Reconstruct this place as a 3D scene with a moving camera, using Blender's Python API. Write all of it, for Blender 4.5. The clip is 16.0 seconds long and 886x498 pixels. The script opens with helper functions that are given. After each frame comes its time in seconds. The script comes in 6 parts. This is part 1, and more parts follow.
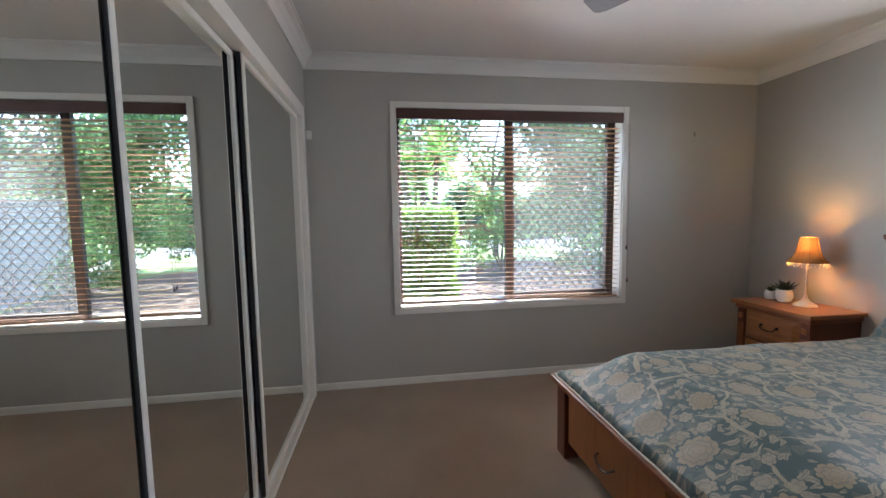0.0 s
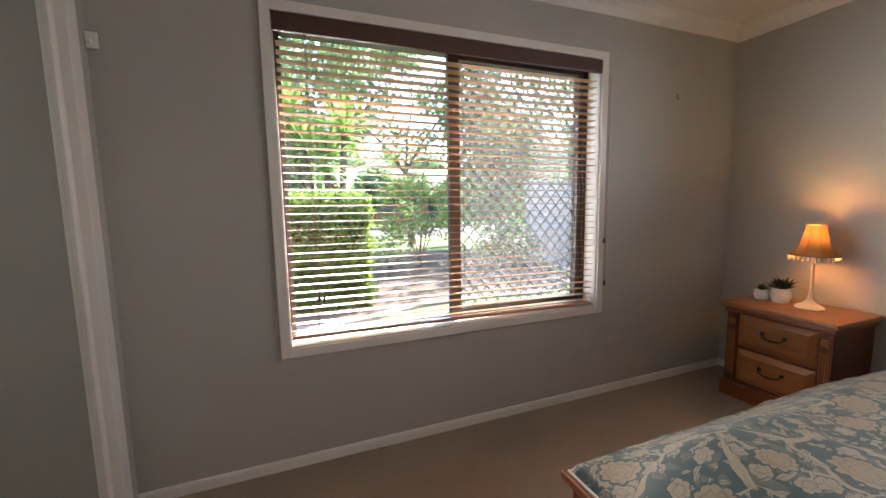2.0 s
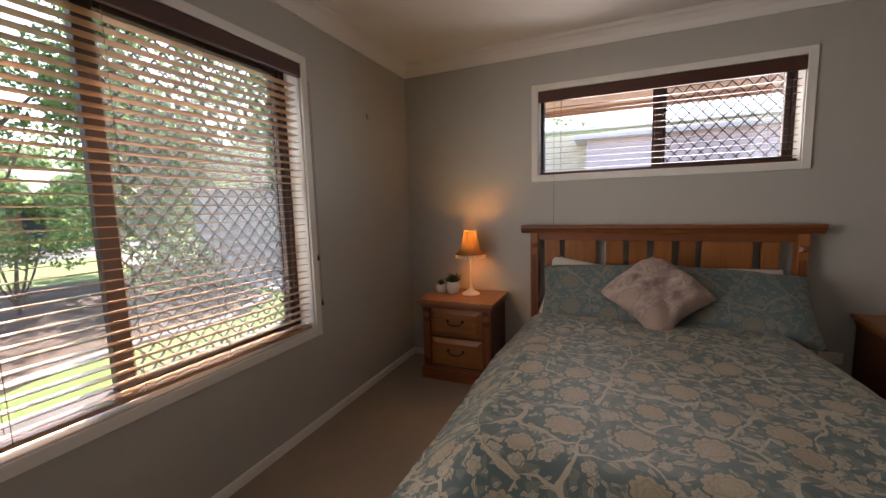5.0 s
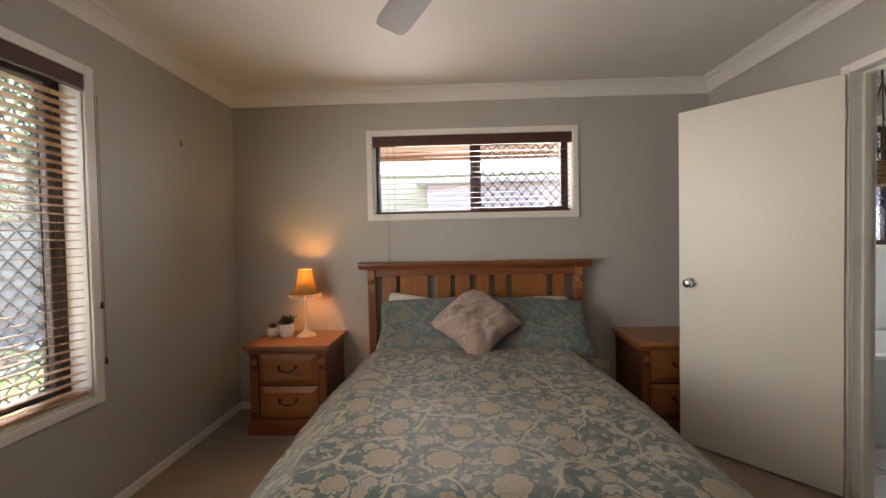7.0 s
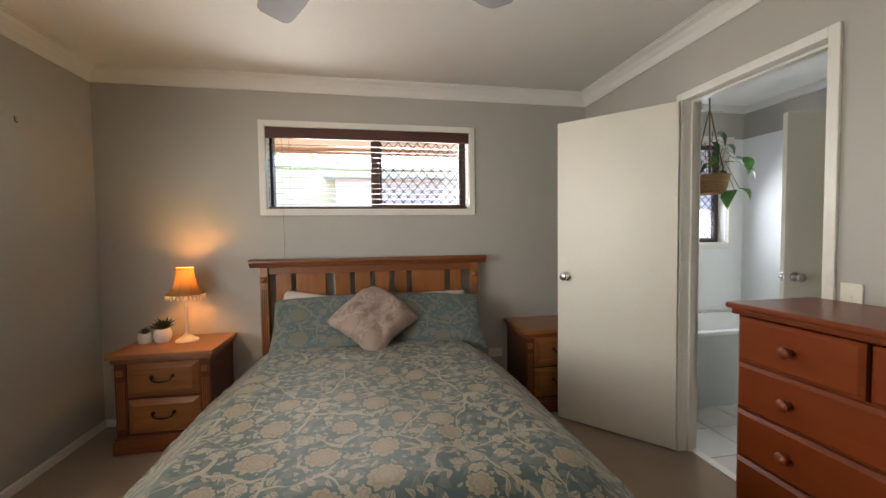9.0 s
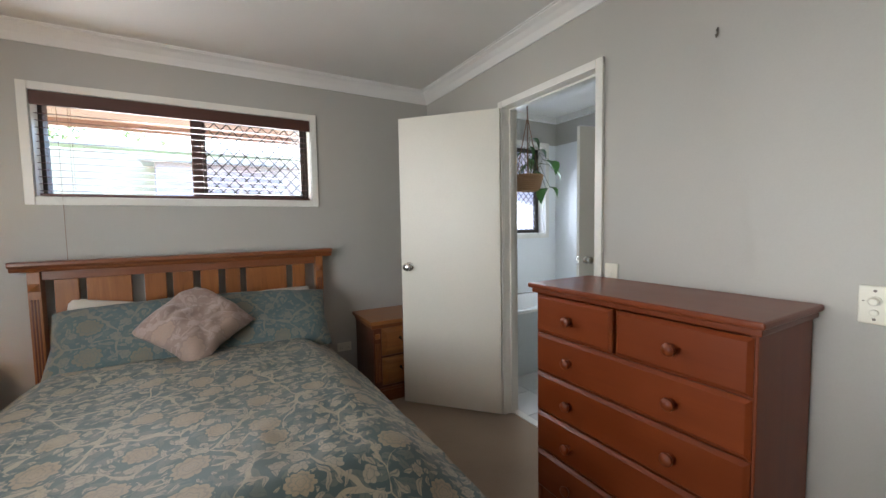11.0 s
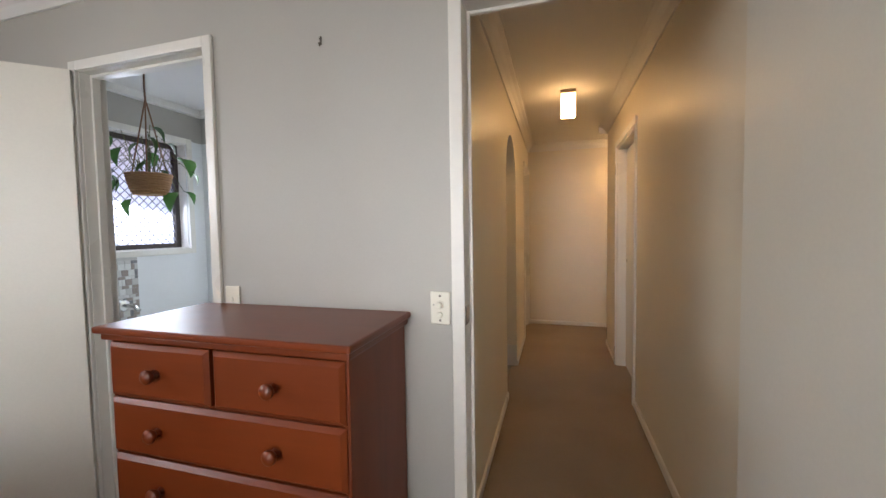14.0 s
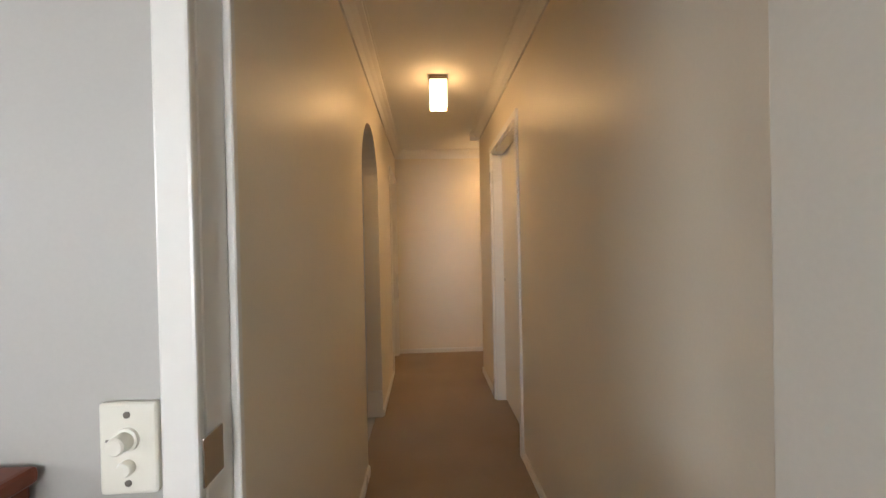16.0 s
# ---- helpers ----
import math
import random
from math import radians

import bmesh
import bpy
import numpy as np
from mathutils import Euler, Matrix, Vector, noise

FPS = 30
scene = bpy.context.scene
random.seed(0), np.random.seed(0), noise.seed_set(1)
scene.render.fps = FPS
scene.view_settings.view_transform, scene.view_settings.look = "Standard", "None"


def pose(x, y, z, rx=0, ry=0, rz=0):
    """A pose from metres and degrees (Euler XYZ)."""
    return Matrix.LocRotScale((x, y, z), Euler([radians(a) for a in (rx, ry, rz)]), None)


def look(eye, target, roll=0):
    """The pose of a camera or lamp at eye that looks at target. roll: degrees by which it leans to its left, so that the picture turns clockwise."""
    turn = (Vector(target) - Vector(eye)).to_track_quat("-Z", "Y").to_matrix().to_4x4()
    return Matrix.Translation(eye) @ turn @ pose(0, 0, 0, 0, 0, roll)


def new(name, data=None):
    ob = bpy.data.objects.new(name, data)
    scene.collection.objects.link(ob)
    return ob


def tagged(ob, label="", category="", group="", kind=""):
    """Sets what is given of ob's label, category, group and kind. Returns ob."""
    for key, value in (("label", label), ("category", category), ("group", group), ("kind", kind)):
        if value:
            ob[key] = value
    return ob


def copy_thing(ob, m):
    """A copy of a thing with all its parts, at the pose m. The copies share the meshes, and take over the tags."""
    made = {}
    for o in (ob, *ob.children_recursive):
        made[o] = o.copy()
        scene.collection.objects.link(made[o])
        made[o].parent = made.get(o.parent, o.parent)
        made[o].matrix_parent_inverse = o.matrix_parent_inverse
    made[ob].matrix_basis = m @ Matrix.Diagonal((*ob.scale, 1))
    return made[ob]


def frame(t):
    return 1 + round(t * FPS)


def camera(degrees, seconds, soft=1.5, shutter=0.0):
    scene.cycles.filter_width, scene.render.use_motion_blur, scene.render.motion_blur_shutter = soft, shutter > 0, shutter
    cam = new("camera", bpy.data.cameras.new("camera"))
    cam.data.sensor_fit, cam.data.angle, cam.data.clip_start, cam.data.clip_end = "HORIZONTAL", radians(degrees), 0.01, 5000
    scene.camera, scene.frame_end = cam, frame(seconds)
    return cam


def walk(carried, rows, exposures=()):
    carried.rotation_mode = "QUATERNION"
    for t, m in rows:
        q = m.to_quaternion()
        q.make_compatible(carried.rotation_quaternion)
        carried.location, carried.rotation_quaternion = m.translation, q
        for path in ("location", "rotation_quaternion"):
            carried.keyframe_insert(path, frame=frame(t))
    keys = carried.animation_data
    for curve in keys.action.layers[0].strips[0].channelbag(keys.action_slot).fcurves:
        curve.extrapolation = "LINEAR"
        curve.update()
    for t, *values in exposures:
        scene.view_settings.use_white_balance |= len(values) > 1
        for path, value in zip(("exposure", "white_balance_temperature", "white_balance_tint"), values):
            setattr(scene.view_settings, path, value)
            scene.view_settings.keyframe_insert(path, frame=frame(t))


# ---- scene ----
cam = camera(97.6, 16.0)
PATH = [
    (0, (-0.181, 0.144, 1.294), (0.101, 2.118, 1.131), -1.0),
    (0.5, (-0.118, 0.413, 1.286), (0.221, 2.38, 1.158), -1.0),
    (1, (-0.114, 0.688, 1.276), (0.265, 2.647, 1.137), -1.0),
    (1.5, (-0.126, 0.96, 1.291), (0.382, 2.885, 1.099), -1.0),
    (2, (-0.061, 1.185, 1.266), (0.66, 3.036, 1.036), -1.0),
    (2.5, (0.012, 1.311, 1.295), (0.986, 3.036, 1.019), -1.0),
    (3, (-0.009, 1.441, 1.288), (1.216, 2.998, 1.013), -1.0),
    (3.5, (-0.028, 1.538, 1.3), (1.403, 2.907, 1.022), -1.4),
    (4, (-0.034, 1.543, 1.3), (1.55, 2.731, 1.02), -1.7),
    (4.5, (-0.021, 1.526, 1.292), (1.691, 2.526, 1.029), -1.7),
    (5, (-0.021, 1.498, 1.31), (1.801, 2.292, 1.084), -1.6),
    (5.2, (-0.02, 1.496, 1.324), (1.842, 2.197, 1.119), -1.5),
    (7.3, (-0.044, 1.353, 1.302), (1.956, 1.349, 1.26), -1.1),
    (7.5, (-0.052, 1.347, 1.305), (1.946, 1.294, 1.261), -1.1),
    (8, (-0.054, 1.322, 1.314), (1.938, 1.149, 1.255), -1.1),
    (10.3, (-0.107, 1.173, 1.312), (1.75, 0.439, 1.205), -1.0),
    (10.4, (-0.093, 1.17, 1.311), (1.746, 0.392, 1.201), -1.1),
    (10.5, (-0.104, 1.176, 1.309), (1.718, 0.358, 1.2), -1.1),
    (11, (-0.131, 1.128, 1.31), (1.594, 0.124, 1.183), -1.0),
    (11.5, (-0.151, 1.076, 1.309), (1.436, -0.134, 1.172), -1.0),
    (12, (-0.165, 1.032, 1.312), (1.244, -0.38, 1.163), -1.0),
    (12.5, (-0.18, 0.971, 1.319), (1.02, -0.623, 1.175), -1.1),
    (13, (-0.193, 0.894, 1.321), (0.787, -0.845, 1.192), -1.1),
    (13.5, (-0.192, 0.809, 1.317), (0.571, -1.036, 1.205), -1.0),
    (14, (-0.176, 0.739, 1.319), (0.381, -1.179, 1.221), -0.9),
    (14.5, (-0.109, 0.629, 1.314), (0.239, -1.339, 1.234), -0.9),
    (15, (-0.082, 0.486, 1.308), (0.069, -1.507, 1.252), -0.9),
    (15.5, (-0.114, 0.236, 1.291), (-0.121, -1.764, 1.264), -1.2),
    (16, (-0.169, -0.023, 1.294), (-0.258, -2.021, 1.279), -1.2),
]
EXPOSURES = [(0, 3.25, 5450, 11), (1.5, 3.15, 6050, 15), (3, 2.8, 6550, 19), (3.5, 2.48, 6650, 19), (5, 2.48, 6800, 20), (8, 3.2, 6900, 12), (11, 3.26, 6000, 10), (13.5, 3.44, 6050, 14), (15, 3.34, 6000, 13), (16, 3.54, 5850, 12)]
walk(cam, [(t, look(eye, target, roll)) for t, eye, target, roll in PATH], EXPOSURES)
from math import asin, atan2, cos, degrees, pi, sin

# ---- world, sun, exposure ----
world = bpy.data.worlds.new("sky_world")
scene.world = world
world.use_nodes = True
wn, wl = world.node_tree.nodes, world.node_tree.links
sky = wn.new("ShaderNodeTexSky")
sky.sky_type = "NISHITA"
sky.sun_disc = False
SUN_FROM = Vector((0.46, 0.36, 0.62)).normalized()
sky.sun_elevation = asin(SUN_FROM.z)
sky.sun_rotation = atan2(SUN_FROM.x, SUN_FROM.y)
wl.new(sky.outputs[0], wn["Background"].inputs[0])
wn["Background"].inputs[1].default_value = 0.15
sun_data = bpy.data.lights.new("sun", "SUN")
sun_data.energy, sun_data.angle, sun_data.color = 5.0, radians(0.5), (1.0, 0.95, 0.86)
sun = new("sun", sun_data)
sun.matrix_world = look(SUN_FROM * 30, (0, 0, 0))


def sky_panel(name, eye, target, w, h, watts, spread, tint=(1.0, 0.97, 0.93)):
    """Area lamp added in a window's opening to stand in for its daylight."""
    data = bpy.data.lights.new(name, "AREA")
    data.shape, data.size, data.size_y = "RECTANGLE", w, h
    data.energy, data.color, data.spread = watts, tint, radians(spread)
    ob = new(name, data)
    ob.matrix_world = look(eye, target)
    return ob


sky_panel("daylight_north", (0.815, 3.182, 1.345), (2.005, 1.482, 1.22), 1.62, 1.38, 2.6, 112)
# extra narrow lamp in the north window, added to brighten the hall doorway
sky_panel("doorway_fill", (0.22, 3.178, 1.345), (0.0, -2.6, 1.05), 0.60, 1.38, 0.36, 34)
sky_panel("daylight_east", (3.030, 1.245, 1.80), (1.0, 0.95, 1.72), 1.44, 0.52, 2.7, 150)
sky_panel("daylight_bath", (3.07, -1.665, 1.65), (1.5, -1.5, 0.9), 0.50, 0.80, 1.4, 130, (0.88, 0.95, 1.0))

# glow of the lit lamps, in watts per square metre and steradian
BULB_GLOW, OPAL_GLOW = 37.0, 1.3


# ---- materials ----
def nodes_of(name):
    m = bpy.data.materials.new(name)
    m.use_nodes = True
    nt = m.node_tree
    return m, nt, nt.nodes["Principled BSDF"]


def coords(nt, scale=(1, 1, 1), turn=(0, 0, 0)):
    tc = nt.nodes.new("ShaderNodeTexCoord")
    mp = nt.nodes.new("ShaderNodeMapping")
    mp.inputs["Scale"].default_value = scale
    mp.inputs["Rotation"].default_value = turn
    nt.links.new(tc.outputs["Object"], mp.inputs["Vector"])
    return mp.outputs[0]


def grain_noise(nt, vec, scale, detail=4, rough=0.55, distort=0.0):
    n = nt.nodes.new("ShaderNodeTexNoise")
    n.inputs["Scale"].default_value, n.inputs["Detail"].default_value = scale, detail
    n.inputs["Roughness"].default_value, n.inputs["Distortion"].default_value = rough, distort
    nt.links.new(vec, n.inputs["Vector"])
    return n.outputs["Fac"]


def ramp(nt, fac, stops):
    r = nt.nodes.new("ShaderNodeValToRGB")
    els = r.color_ramp.elements
    while len(els) < len(stops):
        els.new(0.5)
    for e, (p, c) in zip(els, stops):
        e.position, e.color = p, (*c, 1)
    nt.links.new(fac, r.inputs[0])
    return r.outputs[0]


def calc(nt, op, a, b=0.0, c=0.0):
    n = nt.nodes.new("ShaderNodeMath")
    n.operation = op
    for i, v in enumerate((a, b, c)):
        if isinstance(v, (int, float)):
            n.inputs[i].default_value = v
        else:
            nt.links.new(v, n.inputs[i])
    return n.outputs[0]


def blend(nt, fac, a, b, how="MIX"):
    n = nt.nodes.new("ShaderNodeMix")
    n.data_type, n.blend_type = "RGBA", how
    for i, v in ((0, fac), (6, a), (7, b)):
        if isinstance(v, (int, float)):
            n.inputs[i].default_value = v
        elif isinstance(v, tuple):
            n.inputs[i].default_value = (*v, 1)
        else:
            nt.links.new(v, n.inputs[i])
    return n.outputs[2]


def bump(nt, bsdf, height, strength, distance=0.002):
    b = nt.nodes.new("ShaderNodeBump")
    b.inputs["Strength"].default_value, b.inputs["Distance"].default_value = strength, distance
    nt.links.new(height, b.inputs["Height"])
    nt.links.new(b.outputs[0], bsdf.inputs["Normal"])


def shade(c, k):
    return tuple(min(1.0, v * k) for v in c)


def plain(name, colour, rough=0.5, metal=0.0, vary=0.08, grain=60.0, relief=0.15, depth=0.001, each=0.0):
    """A painted or cast surface: broad blotches, fine grain, slight relief."""
    m, nt, b = nodes_of(name)
    v = coords(nt)
    broad, fine = grain_noise(nt, v, 2.3, 3), grain_noise(nt, v, grain, 3)
    mixed = calc(nt, "ADD", calc(nt, "MULTIPLY", broad, 0.6), calc(nt, "MULTIPLY", fine, 0.4))
    col = ramp(nt, mixed, [(0.3, shade(colour, 1 - vary)), (0.7, shade(colour, 1 + vary))])
    if each:
        info = nt.nodes.new("ShaderNodeObjectInfo")
        col = blend(nt, 1.0, col, ramp(nt, info.outputs["Random"], [(0, (1 - each,) * 3), (1, (1.0, 1.0, 1.0))]), "MULTIPLY")
    nt.links.new(col, b.inputs["Base Color"])
    r = calc(nt, "MULTIPLY_ADD", broad, 0.16, rough - 0.08)
    nt.links.new(r, b.inputs["Roughness"])
    b.inputs["Metallic"].default_value = metal
    if relief:
        bump(nt, b, fine, relief, depth)
    return m


def wood(name, dark, light, rough=0.35, axis=0, scale=1.0, coat=0.2, figure=5, wander=1.2, relief=0.05):
    """Stained timber with grain along the axis, a few darker streaks and knots."""
    m, nt, b = nodes_of(name)
    s = [22 * scale, 22 * scale, 22 * scale]
    s[axis] = 1.6 * scale
    v = coords(nt, tuple(s))
    info = nt.nodes.new("ShaderNodeObjectInfo")
    shift = nt.nodes.new("ShaderNodeVectorMath")
    shift.operation = "ADD"
    nt.links.new(v, shift.inputs[0])
    nt.links.new(calc(nt, "MULTIPLY", info.outputs["Random"], 40.0), shift.inputs[1])
    v = shift.outputs[0]
    g, f = grain_noise(nt, v, 1.0, figure, 0.6, wander), grain_noise(nt, v, 5.0, 3, 0.5)
    v2 = coords(nt, (3, 3, 3))
    broad = grain_noise(nt, v2, 1.0, 2)
    mix3 = calc(nt, "ADD", calc(nt, "MULTIPLY", g, 0.6), calc(nt, "ADD", calc(nt, "MULTIPLY", f, 0.15), calc(nt, "MULTIPLY", broad, 0.25)))
    mid = tuple((p + q) / 2 for p, q in zip(dark, light))
    col = ramp(nt, mix3, [(0.30, dark), (0.5, mid), (0.70, light)])
    col.node.color_ramp.interpolation = "EASE"
    col = blend(nt, 1.0, col, ramp(nt, info.outputs["Random"], [(0, (0.82, 0.82, 0.82)), (1, (1.0, 1.0, 1.0))]), "MULTIPLY")
    nt.links.new(col, b.inputs["Base Color"])
    if relief:
        nt.links.new(calc(nt, "MULTIPLY_ADD", g, 0.2, rough - 0.1), b.inputs["Roughness"])
        bump(nt, b, g, relief, 0.0006)
    else:
        nt.links.new(calc(nt, "MULTIPLY_ADD", broad, 0.12, rough - 0.06), b.inputs["Roughness"])
    b.inputs["Coat Weight"].default_value, b.inputs["Coat Roughness"].default_value = coat, 0.25
    return m


def carpet(name, colour):
    m, nt, b = nodes_of(name)
    v = coords(nt)
    fine, mid, broad = grain_noise(nt, v, 420, 2), grain_noise(nt, v, 60, 3), grain_noise(nt, v, 1.7, 3)
    h = calc(nt, "ADD", calc(nt, "MULTIPLY", fine, 0.7), calc(nt, "MULTIPLY", mid, 0.3))
    f = calc(nt, "ADD", calc(nt, "MULTIPLY", h, 0.6), calc(nt, "MULTIPLY", broad, 0.4))
    nt.links.new(ramp(nt, f, [(0.33, shade(colour, 0.72)), (0.67, shade(colour, 1.22))]), b.inputs["Base Color"])
    b.inputs["Roughness"].default_value = 0.95
    b.inputs["Sheen Weight"].default_value = 0.25
    bump(nt, b, h, 0.6, 0.005)
    return m


def pane_glass(name, tint=(1, 1, 1)):
    m, nt, b = nodes_of(name)
    out = nt.nodes["Material Output"]
    nt.nodes.remove(b)
    tr, gl, mx, lw = (nt.nodes.new("ShaderNode" + k) for k in ("BsdfTransparent", "BsdfGlossy", "MixShader", "LayerWeight"))
    tr.inputs[0].default_value = (*tint, 1)
    gl.inputs["Roughness"].default_value = 0.02
    gloss = calc(nt, "MULTIPLY_ADD", calc(nt, "POWER", lw.outputs["Facing"], 5.0), 0.6, 0.035)
    for a, c in ((gloss, mx.inputs[0]), (tr.outputs[0], mx.inputs[1]), (gl.outputs[0], mx.inputs[2]), (mx.outputs[0], out.inputs[0])):
        nt.links.new(a, c)
    return m


def glowing(name, colour, strength, skin=(0.8, 0.7, 0.5)):
    m, nt, b = nodes_of(name)
    v = coords(nt)
    w = grain_noise(nt, v, 160, 2)
    nt.links.new(ramp(nt, w, [(0.3, shade(skin, 0.85)), (0.7, skin)]), b.inputs["Base Color"])
    b.inputs["Roughness"].default_value = 0.7
    b.inputs["Emission Color"].default_value = (*colour, 1)
    b.inputs["Emission Strength"].default_value = strength
    return m


def floral(name, ground, thread, line, size=1.0, rough=0.62):
    """Woven cover: layered blossoms, pointed leaves with a midrib and winding, broken branches on a plain ground."""
    m, nt, b = nodes_of(name)
    uv = coords(nt, (1 / size, 1 / size, 0.0))

    def warped(scale, reach, detail):
        wob, off = nt.nodes.new("ShaderNodeTexNoise"), nt.nodes.new("ShaderNodeVectorMath")
        wob.inputs["Scale"].default_value, wob.inputs["Detail"].default_value = scale, detail
        nt.links.new(uv, wob.inputs["Vector"])
        off.operation = "MULTIPLY_ADD"
        nt.links.new(wob.outputs["Color"], off.inputs[0])
        off.inputs[1].default_value = (reach, reach, 0.0)
        nt.links.new(uv, off.inputs[2])
        return off.outputs[0]

    petal_space, branch_space = warped(14.0, 0.045, 2), warped(3.2, 0.26, 2)

    def cells(scale, loose, seed):
        """Offsets from the nearest motif's centre, turned by its own angle, and two random values."""
        sh = nt.nodes.new("ShaderNodeVectorMath")
        sh.operation = "ADD"
        nt.links.new(petal_space, sh.inputs[0])
        sh.inputs[1].default_value = (seed, seed * 0.7, 0)
        vo = nt.nodes.new("ShaderNodeTexVoronoi")
        vo.voronoi_dimensions = "2D"
        vo.inputs["Scale"].default_value, vo.inputs["Randomness"].default_value = scale, loose
        nt.links.new(sh.outputs[0], vo.inputs["Vector"])
        df = nt.nodes.new("ShaderNodeVectorMath")
        df.operation = "SUBTRACT"
        nt.links.new(sh.outputs[0], df.inputs[0])
        nt.links.new(vo.outputs["Position"], df.inputs[1])
        sp, cs = nt.nodes.new("ShaderNodeSeparateXYZ"), nt.nodes.new("ShaderNodeSeparateColor")
        nt.links.new(df.outputs[0], sp.inputs[0])
        nt.links.new(vo.outputs["Color"], cs.inputs[0])
        turn = calc(nt, "MULTIPLY", cs.outputs[0], 6.28)
        c, sn = calc(nt, "COSINE", turn), calc(nt, "SINE", turn)
        u = calc(nt, "ADD", calc(nt, "MULTIPLY", sp.outputs[0], c), calc(nt, "MULTIPLY", sp.outputs[1], sn))
        v = calc(nt, "SUBTRACT", calc(nt, "MULTIPLY", sp.outputs[1], c), calc(nt, "MULTIPLY", sp.outputs[0], sn))
        return u, v, cs.outputs[1], cs.outputs[2]

    def blossom(scale, radius, rings, loose, seed, keep):
        """Scalloped rings of petals parted by thin lines of the ground."""
        u, v, r1, r2 = cells(scale, loose, seed)
        dist = calc(nt, "SQRT", calc(nt, "ADD", calc(nt, "MULTIPLY", u, u), calc(nt, "MULTIPLY", calc(nt, "MULTIPLY", v, v), 1.35)))
        ang = calc(nt, "ARCTAN2", v, u)
        big = calc(nt, "MULTIPLY_ADD", r1, radius * 0.35, radius * 0.72)
        inside, gap, halo = None, None, None
        for k, (share, petals, deep) in enumerate(rings):
            wave = calc(nt, "MULTIPLY_ADD", calc(nt, "ABSOLUTE", calc(nt, "SINE", calc(nt, "MULTIPLY_ADD", ang, petals / 2, 0.7 * k))), deep, 1 - deep)
            f = calc(nt, "DIVIDE", dist, calc(nt, "MULTIPLY", calc(nt, "MULTIPLY", big, wave), share))
            if k == 0:
                inside = calc(nt, "LESS_THAN", f, 1.0)
                halo = calc(nt, "LESS_THAN", f, 1.16)
                spoke = calc(nt, "LESS_THAN", calc(nt, "ABSOLUTE", calc(nt, "SINE", calc(nt, "MULTIPLY", ang, petals / 2))), 0.13)
                gap = calc(nt, "MULTIPLY", spoke, calc(nt, "GREATER_THAN", f, 0.55))
            else:
                gap = calc(nt, "MAXIMUM", gap, calc(nt, "LESS_THAN", calc(nt, "ABSOLUTE", calc(nt, "SUBTRACT", f, 1.0)), 0.09))
        there = calc(nt, "LESS_THAN", r2, keep)
        inside, halo = calc(nt, "MULTIPLY", inside, there), calc(nt, "MULTIPLY", halo, there)
        return halo, calc(nt, "MULTIPLY", inside, calc(nt, "MULTIPLY_ADD", gap, -0.5, 1.0))

    def leaf(scale, length, width, loose, seed, keep):
        u, v, r1, r2 = cells(scale, loose, seed)
        ll = calc(nt, "MULTIPLY_ADD", r1, length * 0.5, length * 0.7)
        q = calc(nt, "DIVIDE", u, ll)
        q2 = calc(nt, "MULTIPLY", q, q)
        bent = calc(nt, "SUBTRACT", v, calc(nt, "MULTIPLY", q2, length * 0.28))
        side = calc(nt, "MULTIPLY", calc(nt, "SUBTRACT", 1.0, q2), calc(nt, "MULTIPLY_ADD", q, width * 0.35, width))
        away = calc(nt, "ABSOLUTE", bent)
        there = calc(nt, "LESS_THAN", r2, keep)
        inside = calc(nt, "MULTIPLY", calc(nt, "LESS_THAN", away, side), there)
        rib = calc(nt, "LESS_THAN", away, 0.0022)
        return inside, calc(nt, "MULTIPLY", inside, calc(nt, "MULTIPLY_ADD", rib, -0.6, 1.0))

    def over(low, halo, top):
        return calc(nt, "MAXIMUM", calc(nt, "MULTIPLY", low, calc(nt, "SUBTRACT", 1.0, halo)), top)

    branch = nt.nodes.new("ShaderNodeTexVoronoi")
    branch.voronoi_dimensions, branch.feature = "2D", "DISTANCE_TO_EDGE"
    branch.inputs["Scale"].default_value = 2.9
    nt.links.new(branch_space, branch.inputs["Vector"])
    swell = grain_noise(nt, uv, 4.5, 2)
    stems = calc(nt, "LESS_THAN", branch.outputs["Distance"], calc(nt, "MULTIPLY_ADD", calc(nt, "SUBTRACT", swell, 0.36), 0.145, 0.004))
    pattern = stems
    ghost = None
    for args in ((8.0, 0.058, 0.026, 0.9, 11.3, 0.9), (11.0, 0.046, 0.020, 0.9, 14.6, 0.85)):
        muted = calc(nt, "MULTIPLY", leaf(*args)[1], 0.24)
        ghost = muted if ghost is None else calc(nt, "MAXIMUM", ghost, muted)
    for args in ((9.5, 0.050, 0.015, 0.8, 8.1, 0.62), (12.0, 0.036, 0.012, 0.8, 2.3, 0.6), (17.0, 0.024, 0.009, 0.85, 5.9, 0.55)):
        pattern = over(pattern, *leaf(*args))
    pattern = over(pattern, *blossom(6.5, 0.050, ((1.0, 6, 0.22), (0.5, 5, 0.2)), 0.7, 3.7, 0.72))
    big_halo, big = blossom(3.0, 0.108, ((1.0, 11, 0.16), (0.70, 8, 0.18), (0.40, 6, 0.2), (0.17, 5, 0.1)), 0.55, 0.0, 0.78)
    pattern = over(pattern, big_halo, big)
    pattern = calc(nt, "MAXIMUM", pattern, calc(nt, "MULTIPLY", ghost, calc(nt, "SUBTRACT", 1.0, big_halo)))
    weave, broad = grain_noise(nt, coords(nt), 500, 2), grain_noise(nt, coords(nt), 3.0, 2)
    worn = calc(nt, "MULTIPLY", pattern, calc(nt, "MULTIPLY_ADD", grain_noise(nt, uv, 28.0, 3), 0.9, 0.5))
